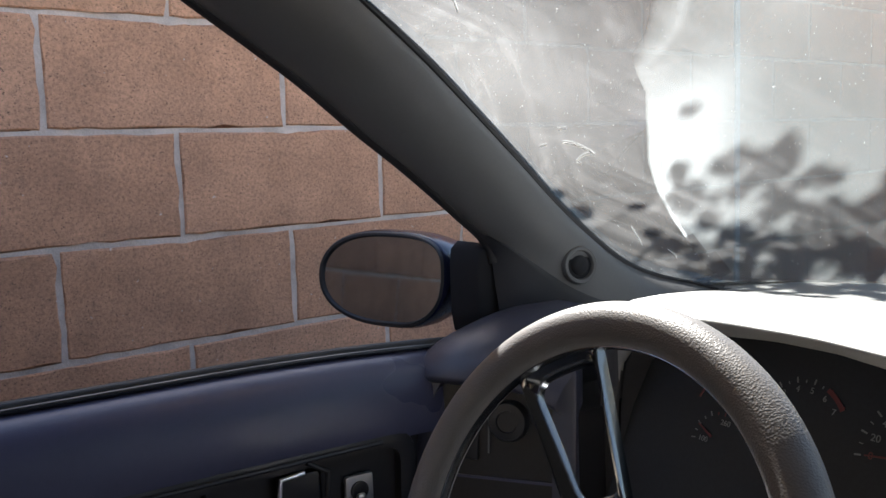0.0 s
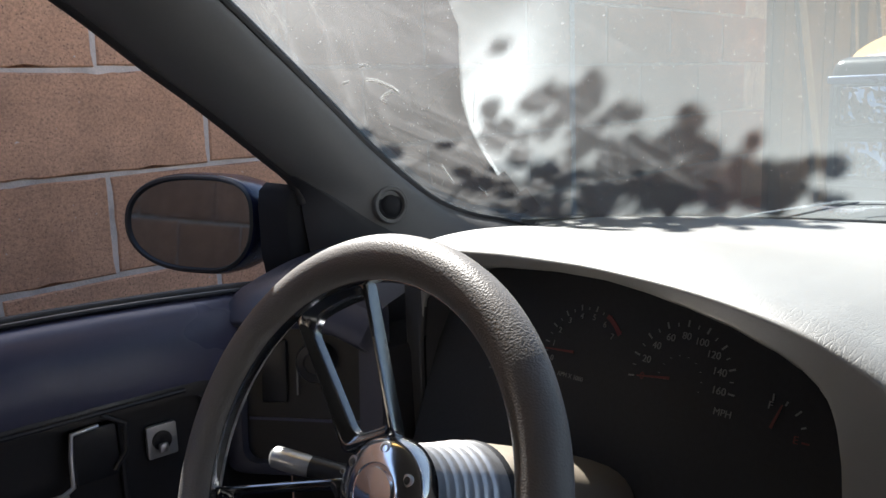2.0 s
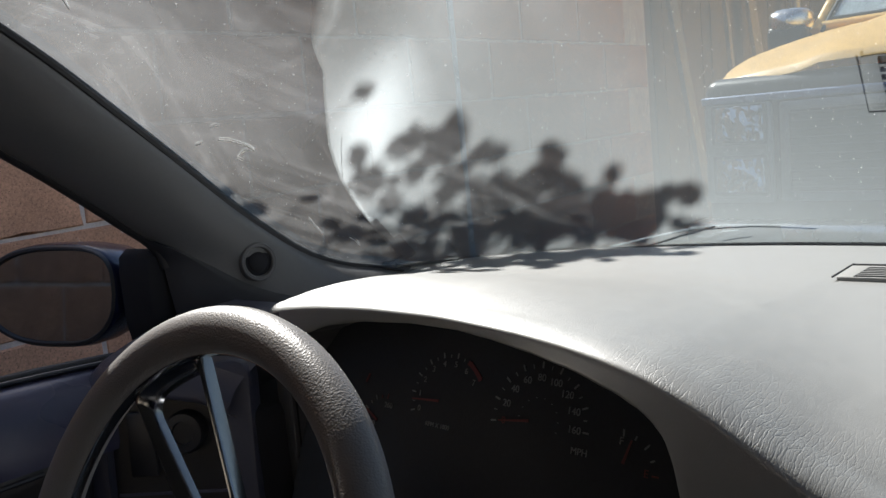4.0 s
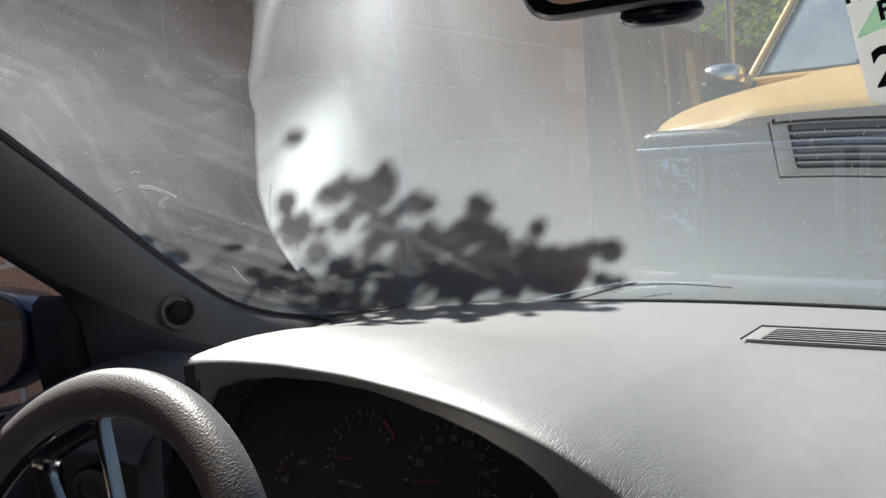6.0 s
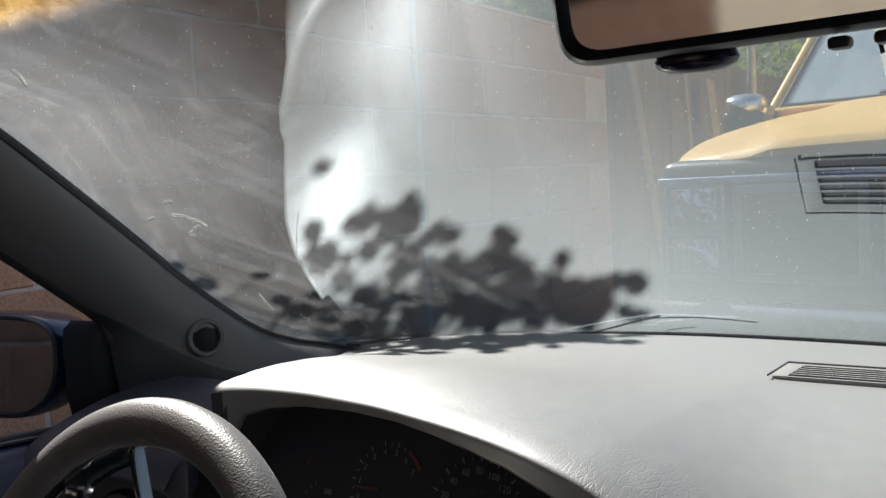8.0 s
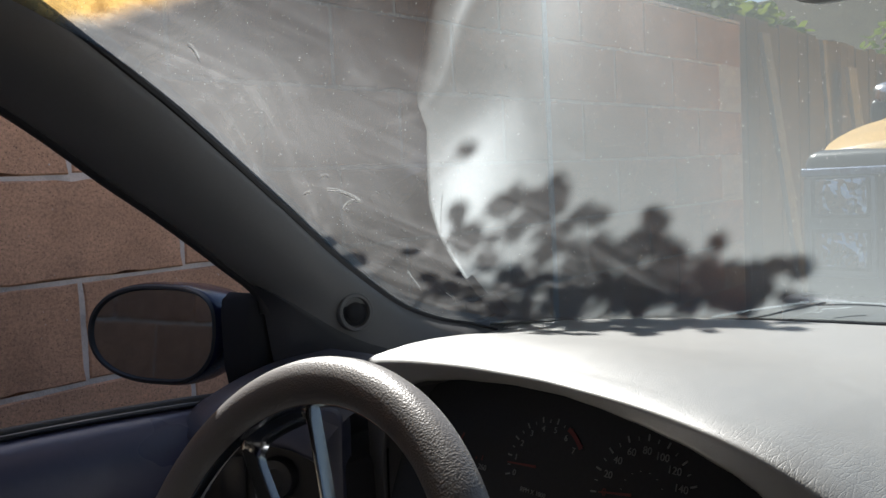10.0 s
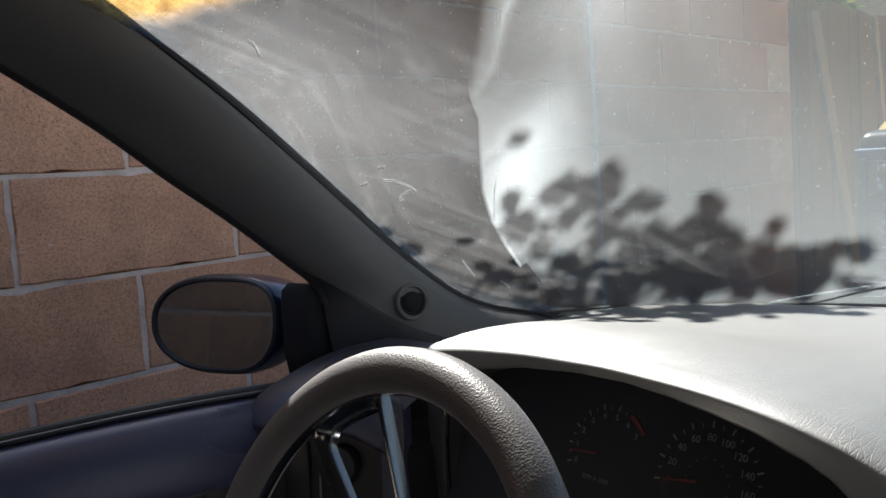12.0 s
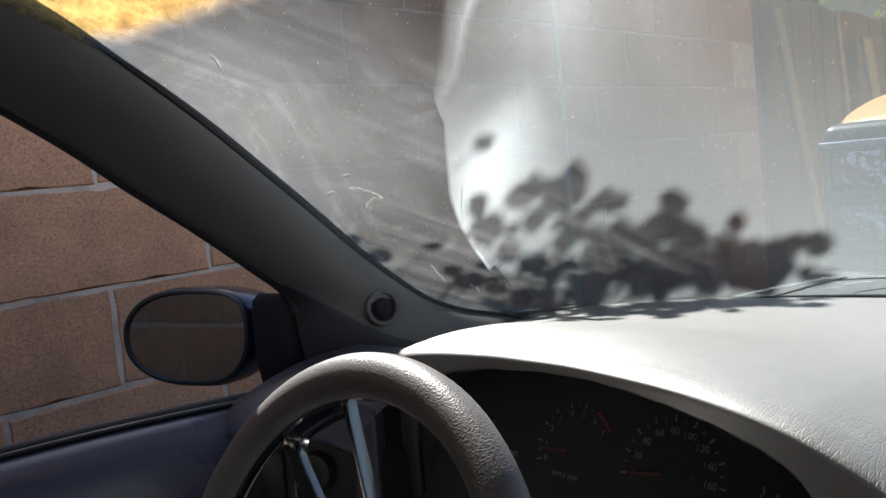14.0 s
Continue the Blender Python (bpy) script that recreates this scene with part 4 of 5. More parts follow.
rings = [egg(*q) for q in ((0.975, 0.96, 0.001, -0.003), (0.99, 0.985, 0, -0.004), (1.0, 1.0, 0, -0.008), (1.012, 1.02, 0, -0.02), (1.0, 1.0, 0, -0.05), (0.92, 0.93, 0, -0.08), (0.70, 0.70, 0, -0.105), (0.3, 0.3, 0, -0.118), (0.02, 0.02, 0, -0.12))]
mirror_body = part("mirror_housing", grid_bm(rings, closed_u=True), M_NAVY, car, "dark blue door mirror housing", angle=60)
part("mirror_rim", grid_bm([egg(*q) for q in ((0.915, 0.86, 0.005, -0.006), (0.925, 0.875, 0.004, -0.001), (0.94, 0.90, 0.003, 0.002), (0.965, 0.945, 0.001, 0.0015), (0.985, 0.98, 0, -0.003))], closed_u=True), M_RUBBER, mirror_body, "black mirror rim")
fr_ = egg(0.922, 0.868, 0.005, -0.0015)
bm = bmesh.new()
fr_v = [bm.verts.new(p) for p in fr_]
bk_v = [bm.verts.new(Vector(p) - MN * 0.002) for p in fr_]
bm.faces.new(fr_v)
bm.faces.new(bk_v[::-1])
for k in range(len(fr_)):
    bm.faces.new((fr_v[k], bk_v[k], bk_v[(k + 1) % len(fr_)], fr_v[(k + 1) % len(fr_)]))
bmesh.ops.recalc_face_normals(bm, faces=bm.faces)
part("mirror_glass", bm, M_DOORMIRROR, mirror_body, "oval mirror glass that shows the block wall", smooth=False)
arm = []
for k in range(9):
    t = k / 8
    x, y, lo, hi = -0.806 + 0.042 * t, 1.104 + 0.018 * t, 0.921 + 0.014 * t ** 2, 1.045 - 0.008 * t ** 2
    arm.append([(x, y + 0.014, lo), (x, y + 0.004, lo + 0.006), (x, y, lo + 0.03), (x, y, hi - 0.03), (x, y + 0.003, hi - 0.009), (x, y + 0.014, hi), (x, y + 0.07, hi - 0.01), (x, y + 0.09, (lo + hi) / 2), (x, y + 0.07, lo + 0.005)])
arm.append([(x - 0.004, y + 0.05, (lo + hi) / 2)] * 9)
part("mirror_arm", grid_bm(arm, closed_u=True), M_ARM, mirror_body, "black mirror arm", angle=70)

# ---- steering wheel ----
WC = Vector((-0.2895, 0.8648, 0.8882))
TAU, PSI = radians(25.0), radians(4.6)
WN = Vector((math.sin(PSI) * math.cos(TAU), -math.cos(PSI) * math.cos(TAU), math.sin(TAU)))
WU = Vector((math.cos(PSI), math.sin(PSI), 0))
wheel_m = frame_of(WC, WU, WN.cross(WU))
if (wheel_m.to_3x3() @ Vector((0, 0, 1))).dot(WN) < 0:
    wheel_m = frame_of(WC, WU, -WN.cross(WU))


def on_wheel(r, deg, h=0.0):
    return wheel_m @ Vector((r * math.cos(radians(deg)), r * math.sin(radians(deg)), h))


rim_rows = []
for k in range(120):
    a = 3.0 * k
    row = []
    for j in range(20):
        q = 2 * math.pi * j / 20
        row.append(tuple(on_wheel(0.1640 + 0.0172 * math.cos(q), a, 0.0160 * math.sin(q))))
    rim_rows.append(row)
rim_rows.append(rim_rows[0])
bm = grid_bm(rim_rows, closed_u=True)
bmesh.ops.remove_doubles(bm, verts=bm.verts[:], dist=1e-6)
wheel = part("steering_wheel", bm, M_WHEEL, car, "grey leather steering wheel rim", angle=180)
# thin metal band inside the rim
band_rows = []
for k in range(121):
    a = 3.0 * k
    band_rows.append([tuple(on_wheel(r, a, h)) for r, h in ((0.1482, 0.003), (0.1467, 0.003), (0.1461, -0.001), (0.1467, -0.005), (0.1482, -0.005))])
part("rim_band", grid_bm(band_rows, closed_u=True), M_BILLET, wheel, "polished metal band inside the rim")


def dish(p):
    """Spokes drop from the rim to the hub."""
    r = math.hypot(*p)
    t = min(1, max(0, (0.150 - r) / 0.115))
    return -0.002 - 0.034 * t


def corner_loop(corners, radii, edge=8, arc=7):
    """Closed outline with rounded corners; the same count of points whatever the shape."""
    P = [Vector(c) for c in corners]
    n, arcs = len(P), []
    for k in range(n):
        a, p, b = P[k - 1], P[k], P[(k + 1) % n]
        u, w = (a - p).normalized(), (b - p).normalized()
        half = math.acos(max(-1, min(1, u.dot(w)))) / 2
        d = radii[k] / math.tan(half)
        c = p + (u + w).normalized() * (radii[k] / math.sin(half))
        s0, s1 = p + u * d - c, p + w * d - c
        full = s0.angle_signed(s1)
        arcs.append([c + Matrix.Rotation(-full * q / (arc - 1), 2) @ s0 for q in range(arc)])
    out = []
    for k in range(n):
        out += arcs[k]
        e0, e1 = arcs[k][-1], arcs[(k + 1) % n][0]
        out += [e0.lerp(e1, (q + 1) / (edge + 1)) for q in range(edge)]
    return out


def spoke_bm(mid):
    """Two arms from the hub to the rim round a rounded slot with a stepped edge."""
    outer_pts = corner_loop([(0.147, -0.0335), (0.147, 0.0455), (0.036, 0.0330), (0.036, -0.0200)], (0.002, 0.002, 0.006, 0.006))
    inner_pts = corner_loop([(0.1375, -0.0260), (0.1375, 0.0360), (0.0480, 0.0210), (0.0480, -0.0135)], (0.008, 0.011, 0.010, 0.008))
    rws = []
    for f, h in ((0, -0.013), (0, -0.0050), (0.08, -0.0022), (0.20, -0.0006), (0.36, 0.0), (0.50, -0.0007), (0.60, -0.0024), (0.70, -0.0030), (0.80, -0.0042), (0.92, -0.0056), (1.0, -0.0085), (1.0, -0.014)):
        ring = []
        for p, q in zip(outer_pts, inner_pts):
            u, w = p.lerp(q, f)
            if u > 0.10:                       # the head follows the round rim
                u += (math.sqrt(0.1505 ** 2 - w * w) - 0.1505) * min(1, (u - 0.10) / 0.04) + 0.003 * min(1, (u - 0.10) / 0.04)
            ca, sa = math.cos(radians(mid)), math.sin(radians(mid))
            x, y = u * ca - w * sa, u * sa + w * ca
            ring.append(tuple(wheel_m @ Vector((x, y, dish((x, y)) + h))))
        rws.append(ring)
    return grid_bm(rws + [rws[0]], closed_u=True)


for mid in (118, 208, 298):
    b_ = spoke_bm(mid)
    bmesh.ops.remove_doubles(b_, verts=b_.verts[:], dist=1e-6)
    part("spoke", b_, M_BILLET, wheel, "slotted polished billet spoke", angle=35)
hub_m = wheel_m @ Matrix.Translation((0, 0, -0.040))
hub = part("hub_cap", lathe_bm([(0.042, -0.012), (0.042, 0.001), (0.040, 0.005), (0.034, 0.009), (0.022, 0.011), (0.021, 0.0095), (0.019, 0.0095), (0.018, 0.0115), (0.0005, 0.013)], hub_m, 48), M_POLISH, wheel, "polished chrome hub cap")
for k in range(6):
    a = radians(92 + 60 * k)
    part("hub_bolt", lathe_bm([(0.0045, 0.003), (0.0045, 0.0095), (0.003, 0.0098), (0.0026, 0.007)], hub_m @ Matrix.Translation((0.0325 * math.cos(a), 0.0325 * math.sin(a), 0)), 14), M_SATIN, wheel)
boot_prof = [(0.0385, -0.012)]
for k in range(7):                                   # flared cone with shallow turned grooves
    h = -0.016 - 0.0095 * k
    r = 0.0375 + 0.0095 * ((k + 0.5) / 7) ** 1.4
    boot_prof += [(r, h - 0.001), (r + 0.0008, h - 0.0078), (r + 0.0006, h - 0.0083), (r + 0.0006, h - 0.0088)]
boot_prof += [(0.047, -0.086), (0.0475, -0.090), (0.047, -0.096), (0.030, -0.097)]
part("hub_adapter", lathe_bm(boot_prof, hub_m, 48), M_BRIGHT, wheel, "flared chrome hub adapter with turned grooves")
part("adapter_ring", lathe_bm([(0.0475, -0.091), (0.0485, -0.093), (0.0485, -0.098), (0.045, -0.100)], hub_m, 40), M_RUBBER, wheel)

# steering column with the stalk
col_rows = []
for h, w, d in ((-0.099, 0.048, 0.050), (-0.104, 0.053, 0.053), (-0.13, 0.056, 0.055), (-0.20, 0.058, 0.057), (-0.33, 0.060, 0.058)):
    r = []
    for j in range(32):
        a = 2 * math.pi * j / 32
        c, s = math.cos(a), math.sin(a)
        r.append(tuple(hub_m @ Vector((w * math.copysign(abs(c) ** 0.7, c), d * math.copysign(abs(s) ** 0.7, s) - 0.008, h))))
    col_rows.append(r)
col_rows.insert(0, [tuple(hub_m @ Vector((0, -0.008, -0.099)))] * 32)
bm = grid_bm(col_rows, closed_u=True)
bmesh.ops.remove_doubles(bm, verts=bm.verts[:], dist=1e-6)
column = part("steering_column", bm, M_CREAM, car, "pale plastic steering column shroud")
st = [(-0.345, 0.995, 0.790), (-0.40, 0.985, 0.801), (-0.449, 0.967, 0.812), (-0.472, 0.953, 0.817)]
stalk = part("stalk", tube_bm(st, [0.0085, 0.0095, 0.0105, 0.0105], 16), M_BLACK, column, "black wiper and light stalk")
part("stalk_end", tube_bm([(-0.472, 0.953, 0.817), (-0.476, 0.9505, 0.8177), (-0.497, 0.938, 0.8218), (-0.504, 0.934, 0.823), (-0.507, 0.932, 0.8235)], [0.0095, 0.0103, 0.0108, 0.0103, 0.006], 16), M_SATIN, column, "silver stalk end")
sm = frame_of((-0.432, 0.9625, 0.8175), (0.85, 0.35, -0.14), (0, 0.3, 1))
sm = sm if (sm.to_3x3() @ Vector((0, 0, 1))).y < 0 else sm @ Matrix.Rotation(math.pi, 4, "Y")
text_part("stalk_mark", "OFF", 0.0075, sm @ Matrix.Translation((0.0, 0.0035, 0.0005)), M_WHITE, column)
for k in range(6):
    part("stalk_bar", box_bm((-0.008 + 0.0004 * k, -0.004 - 0.0022 * k, 0), (0.010 - 0.0008 * k, -0.0034 - 0.0022 * k, 0.0006), m=sm), M_WHITE, column, smooth=False)

# ---- rear-view mirror ----
rm = frame_of((0.091, 1.050, 1.2870), (1, 0.15, 0.01), (0, -0.08, 1))
rm = rm if (rm.to_3x3() @ Vector((0, 0, 1))).y < 0 else rm @ Matrix.Rotation(math.pi, 4, "Y")
ro = rounded([(-0.122, -0.036), (0.122, -0.036), (0.126, 0.034), (-0.126, 0.034)], 0.02, 6)
rr = []
for sc, scy, dz in ((0.93, 0.78, -0.001), (0.94, 0.81, 0.003), (0.975, 0.93, 0.005), (1.0, 1.0, 0.001), (1.0, 1.0, -0.012), (0.9, 0.88, -0.030), (0.5, 0.5, -0.040), (0.02, 0.02, -0.042)):
    rr.append([tuple(rm @ Vector((x * sc, y * scy, dz))) for x, y in ro])
rv = part("rear_view_mirror", grid_bm(rr, closed_u=True), M_BLACK, car, "black framed rear-view mirror", angle=60)
part("mirror_glass", slab_bm([(x * 0.935, y * 0.80) for x, y in ro], rm @ Matrix.Translation((0, 0, -0.0005)), 0.003), M_MIRROR, rv, "silver mirror glass", smooth=False)
part("mirror_lever", lathe_bm([(0.001, -0.007), (0.018, -0.006), (0.025, -0.003), (0.027, 0.0), (0.025, 0.004), (0.01, 0.007)], frame_of((0.036, 1.062, 1.2485), (1, 0.24, 0), (0, 1, 0.1)) @ Matrix.Diagonal((0.82, 0.55, 1, 1)), 32), M_NAVY, rv, "blue-black mirror tab")
part("mirror_stem", tube_bm([(0.10, 1.085, 1.295), (0.095, 1.12, 1.33), (0.085, 1.175, 1.355)], [0.011, 0.010, 0.014], 14), M_BLACK, rv)
for k in range(3):
    part("mirror_button", box_bm((0.105 + 0.02 * k, 1.048, 1.243), (0.115 + 0.02 * k, 1.058, 1.249), 0.002), M_BLACK, rv)

# ---- hanging parking permit ----
permit = thing("parking_permit", (0.14, 1.10, 1.19), "white and green card parking permit hanging from the mirror", "permit")
pm = frame_of((0.145, 1.105, 1.272), (1, 0.25, 0.20), (-0.20, 0, 1))
pm = pm if (pm.to_3x3() @ Vector((0, 0, 1))).y < 0 else pm @ Matrix.Rotation(math.pi, 4, "Y")
card = part("card", slab_bm(rounded([(-0.034, -0.075), (0.034, -0.075), (0.034, 0.075), (-0.034, 0.075)], 0.009), pm, 0.0008), M_CARD, permit, smooth=False)
part("green_band", slab_bm([(-0.0335, -0.0405), (-0.0190, -0.0385), (0.0335, -0.030), (0.0335, 0.020), (-0.012, -0.015)], pm @ Matrix.Translation((0, 0, 0.0006)), 0.0004), M_GREEN, permit, smooth=False)
text_part("permit_print", "PA", 0.013, pm @ Matrix.Translation((-0.0270, -0.0185, 0.0014)), M_INK, permit, bold=0.0004)
text_part("permit_print", "P", 0.013, pm @ Matrix.Translation((-0.0185, -0.0310, 0.0014)), M_INK, permit, bold=0.0004)
text_part("permit_print", "2", 0.026, pm @ Matrix.Translation((-0.0225, -0.0580, 0.0014)), M_INK, permit, bold=0.0008)

# ---- shell of the car: roof, right side, back, floor ----
roof_rows = []
for k in range(15):
    t = k / 14
    row = []
    for u in [-1 + 2 * j / 30 for j in range(31)]:
        w = edge_x(1.40) + 0.02 * min(1, t * 4)
        x = MID + u * w
        y0 = glass_y(x, 1.405)
        row.append((x, y0 + (-1.35 - y0) * t, 1.408 + 0.055 * (1 - u * u) * min(1, 0.35 + t * 3) - 0.02 * (abs(u) ** 6) - 0.10 * max(0, t - 0.75) ** 2 * 4))
    roof_rows.append(row)
part("headliner", grid_bm(roof_rows, thick=0.012), M_LINER, car, "grey cloth headliner")
part("roof_skin", grid_bm([[(x, y, z + 0.035) for x, y, z in r] for r in roof_rows], thick=0.002), M_NAVY, car)
part("floor_pan", box_bm((-0.80, -1.5, 0.22), (0.96, 1.5, 0.27)), M_LINER, car)
# unseen right side, closed up to the roof to keep skylight out
part("closed_right_side", box_bm((0.87, -0.45, 0.25), (0.95, 1.12, 1.40), 0.03), M_DOOR, car)
part("right_pillar", tube_bm([(0.90, 1.38, 0.95), (0.87, 1.15, 1.14), (0.84, 0.95, 1.27), (0.82, 0.75, 1.42)], 0.03, 10), M_PILLAR, car)
part("rear_side_panel", box_bm((-0.82, -1.5, 0.25), (-0.74, -0.45, 0.93), 0.03), M_NAVY, car)
part("door_pillar", tube_bm([(-0.79, -0.46, 0.90), (-0.775, -0.50, 1.15), (-0.74, -0.56, 1.42)], 0.045, 12), M_NAVY, car)
part("rear_pillar", tube_bm([(-0.79, -1.46, 0.90), (-0.77, -1.40, 1.15), (-0.73, -1.30, 1.42)], 0.06, 12), M_NAVY, car)
# unseen right panel, also closed to the roof against skylight
part("rear_side_panel", box_bm((0.89, -1.5, 0.25), (0.97, -0.45, 1.42), 0.03), M_NAVY, car)
part("rear_bulkhead", box_bm((-0.78, -1.5, 0.25), (0.94, -1.42, 1.02), 0.03), M_NAVY, car)
for tx in (-0.66, 0.82):
    for ty in (-1.05, 1.95):
        part("tyre", lathe_bm([(0.18, -0.09), (0.28, -0.09), (0.31, -0.07), (0.31, 0.07), (0.28, 0.09), (0.18, 0.09)], frame_of((tx, ty, 0.31), (0, 1, 0), (0, 0, 1)), 32), M_TYRE, car)
for fx in (-0.80, 0.86):
    part("front_fender", box_bm((fx, 1.14, 0.33), (fx + 0.10, 3.0, 0.80), 0.04, 3), M_NAVY, car)
part("front_bumper", box_bm((-0.79, 2.96, 0.33), (0.95, 3.06, 0.60), 0.04, 3), M_NAVY, car)
# bonnet, cowl and wiper outside the glass
bon = []
for k in range(13):
    t = k / 12
    row = []
    for u in [-1 + 2 * j / 24 for j in range(25)]:
        x = MID + u * (0.86 - 0.06 * t)
        y = dash_back(MID + u * 0.78) + 0.14 + (2.62 - dash_back(MID + u * 0.78)) * t
        row.append((x, y, 0.905 - 0.10 * t - 0.09 * t ** 3 - 0.05 * u ** 4))
    bon.append(row)
part("bonnet", grid_bm(bon, thick=0.01), M_NAVY, car, "dark blue bonnet below the windshield")
cow = [[(x, dash_back(x) + 0.05 + 0.10 * t, 0.925 - 0.03 * t) for x in [-0.70 + 1.56 * j / 30 for j in range(31)]] for t in (0, 0.3, 0.6, 1.0)]
part("cowl", grid_bm(cow, thick=0.006), M_RUBBER, car, "black plastic cowl")
wp = [(x, glass_y(x, z) + 0.012, z + 0.008) for x, z in ((-0.455, 0.950), (-0.44, 0.955), (-0.387, 0.967), (-0.34, 0.977), (-0.318, 0.981))]
wiper = part("wiper", tube_bm(wp, [0.0010, 0.0014, 0.0015, 0.0015, 0.0012], 6), M_WIPER, car, "thin bright metal wiper arm")
part("wiper_blade", tube_bm([(x, glass_y(x, z) + 0.014, z + 0.010) for x, z in ((-0.33, 0.979), (-0.28, 0.981), (-0.20, 0.979))], 0.0008, 6), M_WIPER, car)
part("wiper_clip", tube_bm([(x, glass_y(x, z) + 0.014, z + 0.010) for x, z in ((-0.335, 0.962), (-0.315, 0.962), (-0.309, 0.968), (-0.275, 0.972))], 0.0007, 6), M_WIPER, car)

# ---- block wall beside the car ----
WA = radians(6.0)
WALL_O = Vector((-1.5, 0.95, 0.0))
WS = Vector((-math.sin(WA), math.cos(WA), 0))
WNRM = Vector((math.cos(WA), math.sin(WA), 0))
COURSE, HALF = 0.2032, 0.2032 * 1.13
wall_m = frame_of(WALL_O, WS, (0, 0, 1))       # local x along the wall, y up, z out of it
if (wall_m.to_3x3() @ Vector((0, 0, 1))).dot(WNRM) < 0:
    WS_SIGN = -1
    wall_m = frame_of(WALL_O, -WS, (0, 0, 1))
else:
    WS_SIGN = 1
S0, S1, ROWS = -8.4, 3.45, 9
wall = new("wall_left", link_mesh("wall_left", box_bm((S0, 0, -0.19), (S1, COURSE * ROWS - 0.004, -0.004), m=wall_m @ Matrix.Diagonal((WS_SIGN, 1, 1, 1))), M_MORTAR, smooth=False))
tagged(wall, "tan concrete block wall with pale grey mortar joints", "wall", kind="structure")
part("wall_cap", box_bm((S0, COURSE * ROWS - 0.003, -0.20), (S1, COURSE * ROWS + 0.012, 0.004), 0.004, 2, m=wall_m @ Matrix.Diagonal((WS_SIGN, 1, 1, 1))), M_MORTAR, wall)
part("control_joint", box_bm((1.850 - 0.012, 0, -0.01), (1.850 + 0.012, COURSE * ROWS - 0.004, 0.003), m=wall_m @ Matrix.Diagonal((WS_SIGN, 1, 1, 1))), M_CAULK, wall, "pale caulked control joint", smooth=False)
block_meshes = []
rnd = random.Random(7)
for v in range(6):
    bm = box_bm((-HALF + 0.0055, -COURSE / 2 + 0.0055, -0.18), (HALF - 0.0055, COURSE / 2 - 0.0055, 0.0))
    rim_e = [e for e in bm.edges if all(q.co.z > -0.01 for q in e.verts)]
    bmesh.ops.subdivide_edges(bm, edges=[e for e in rim_e if e.calc_length() > 0.3], cuts=13)
    bmesh.ops.subdivide_edges(bm, edges=[e for e in bm.edges if all(q.co.z > -0.01 for q in e.verts) and 0.1 < e.calc_length() < 0.3], cuts=6)
    for q in bm.verts:                                    # worn, uneven arrises
        q.co += Vector((rnd.uniform(-.0022, .0022), rnd.uniform(-.0022, .0022), rnd.uniform(-.001, .001)))
    bmesh.ops.bevel(bm, geom=[e for e in bm.edges if all(q.co.z > -0.01 for q in e.verts)], offset=0.003, segments=1, profile=0.5, affect="EDGES")
    block_meshes.append(link_mesh("block", bm, M_BLOCK, smooth=True, angle=30))
for r in range(ROWS):
    off = 0.0 if r % 2 == 1 else HALF
    k0 = math.floor((S0 - off) / (2 * HALF))
    for k in range(k0, k0 + 40):
        a, b = off + k * 2 * HALF, off + (k + 1) * 2 * HALF
        if b > S1 or a < S0:
            continue
        ob = new("block", block_meshes[rnd.randrange(6)])
        ob.parent = wall
        ob.matrix_basis = wall_m @ Matrix.Translation((WS_SIGN * (a + b) / 2, (r + 0.5) * COURSE, rnd.uniform(-0.001, 0.0015)))


def at_wall(s, z, out=0.0):
    return WALL_O + WS * s + WNRM * out + Vector((0, 0, z))


# boards that lean on the wall
for k, (s, w, lean, h) in enumerate(((3.70, 0.10, 0.25, 1.80), (4.55, 0.05, 0.12, 1.84), (5.05, 0.16, 0.2, 1.72), (6.0, 0.12, 0.18, 1.8))):
    foot_p, head_p = at_wall(s - 0.04, 0.0, lean + 0.02), at_wall(s + 0.05, h, 0.03)
    q = frame_of(foot_p, WS, head_p - foot_p)
    bd = new("board", link_mesh("board", box_bm((-w / 2, 0, -0.012), (w / 2, (head_p - foot_p).length, 0.012), 0.003, 1, m=q), M_TAN))
    tagged(bd, "weathered tan wooden board leaning on the block wall", "board", "boards at the wall")

# ---- yellow van, nose towards the car ----
VX, VY, VW = -0.10, 3.30, 0.98       # centre line, nose, half width
van = thing("van", (VX, 5.6, 0), "parked yellow van with a dark lower body, nose towards the car", "van")


def van_box(name, lo, hi, bev, mat, parent=van, label="", seg=3):
    return part(name, box_bm((VX + lo[0], VY + lo[1], lo[2]), (VX + hi[0], VY + hi[1], hi[2]), bev, seg), mat, parent, label)


# bonnet: crowned sheet, falls at the nose and at the sides
hood = []
for k in range(17):
    t = k / 16
    row = []
    for j in range(29):
        u = -1 + 2 * j / 28
        a = abs(u)
        x = VX + u * (VW - 0.035 + 0.03 * min(1, t * 3))
        y = VY + 0.03 + 1.05 * t + 0.05 * a ** 4 * (1 - t)
        z = 1.243 + 0.165 * t ** 0.65 - 0.035 * a ** 5 - 0.010 * a * a
        if a < 0.72:
            z += 0.018 * min(1, (0.72 - a) / 0.06)
        row.append((x, y, z))
    hood.append(row)
front_roll = [[(x, y - 0.024, z - 0.028) for x, y, z in hood[0]], [(x, y - 0.010, z - 0.006) for x, y, z in hood[0]]]
part("bonnet", grid_bm(front_roll + hood, thick=0.006), M_YELLOW, van, "sunlit yellow bonnet")
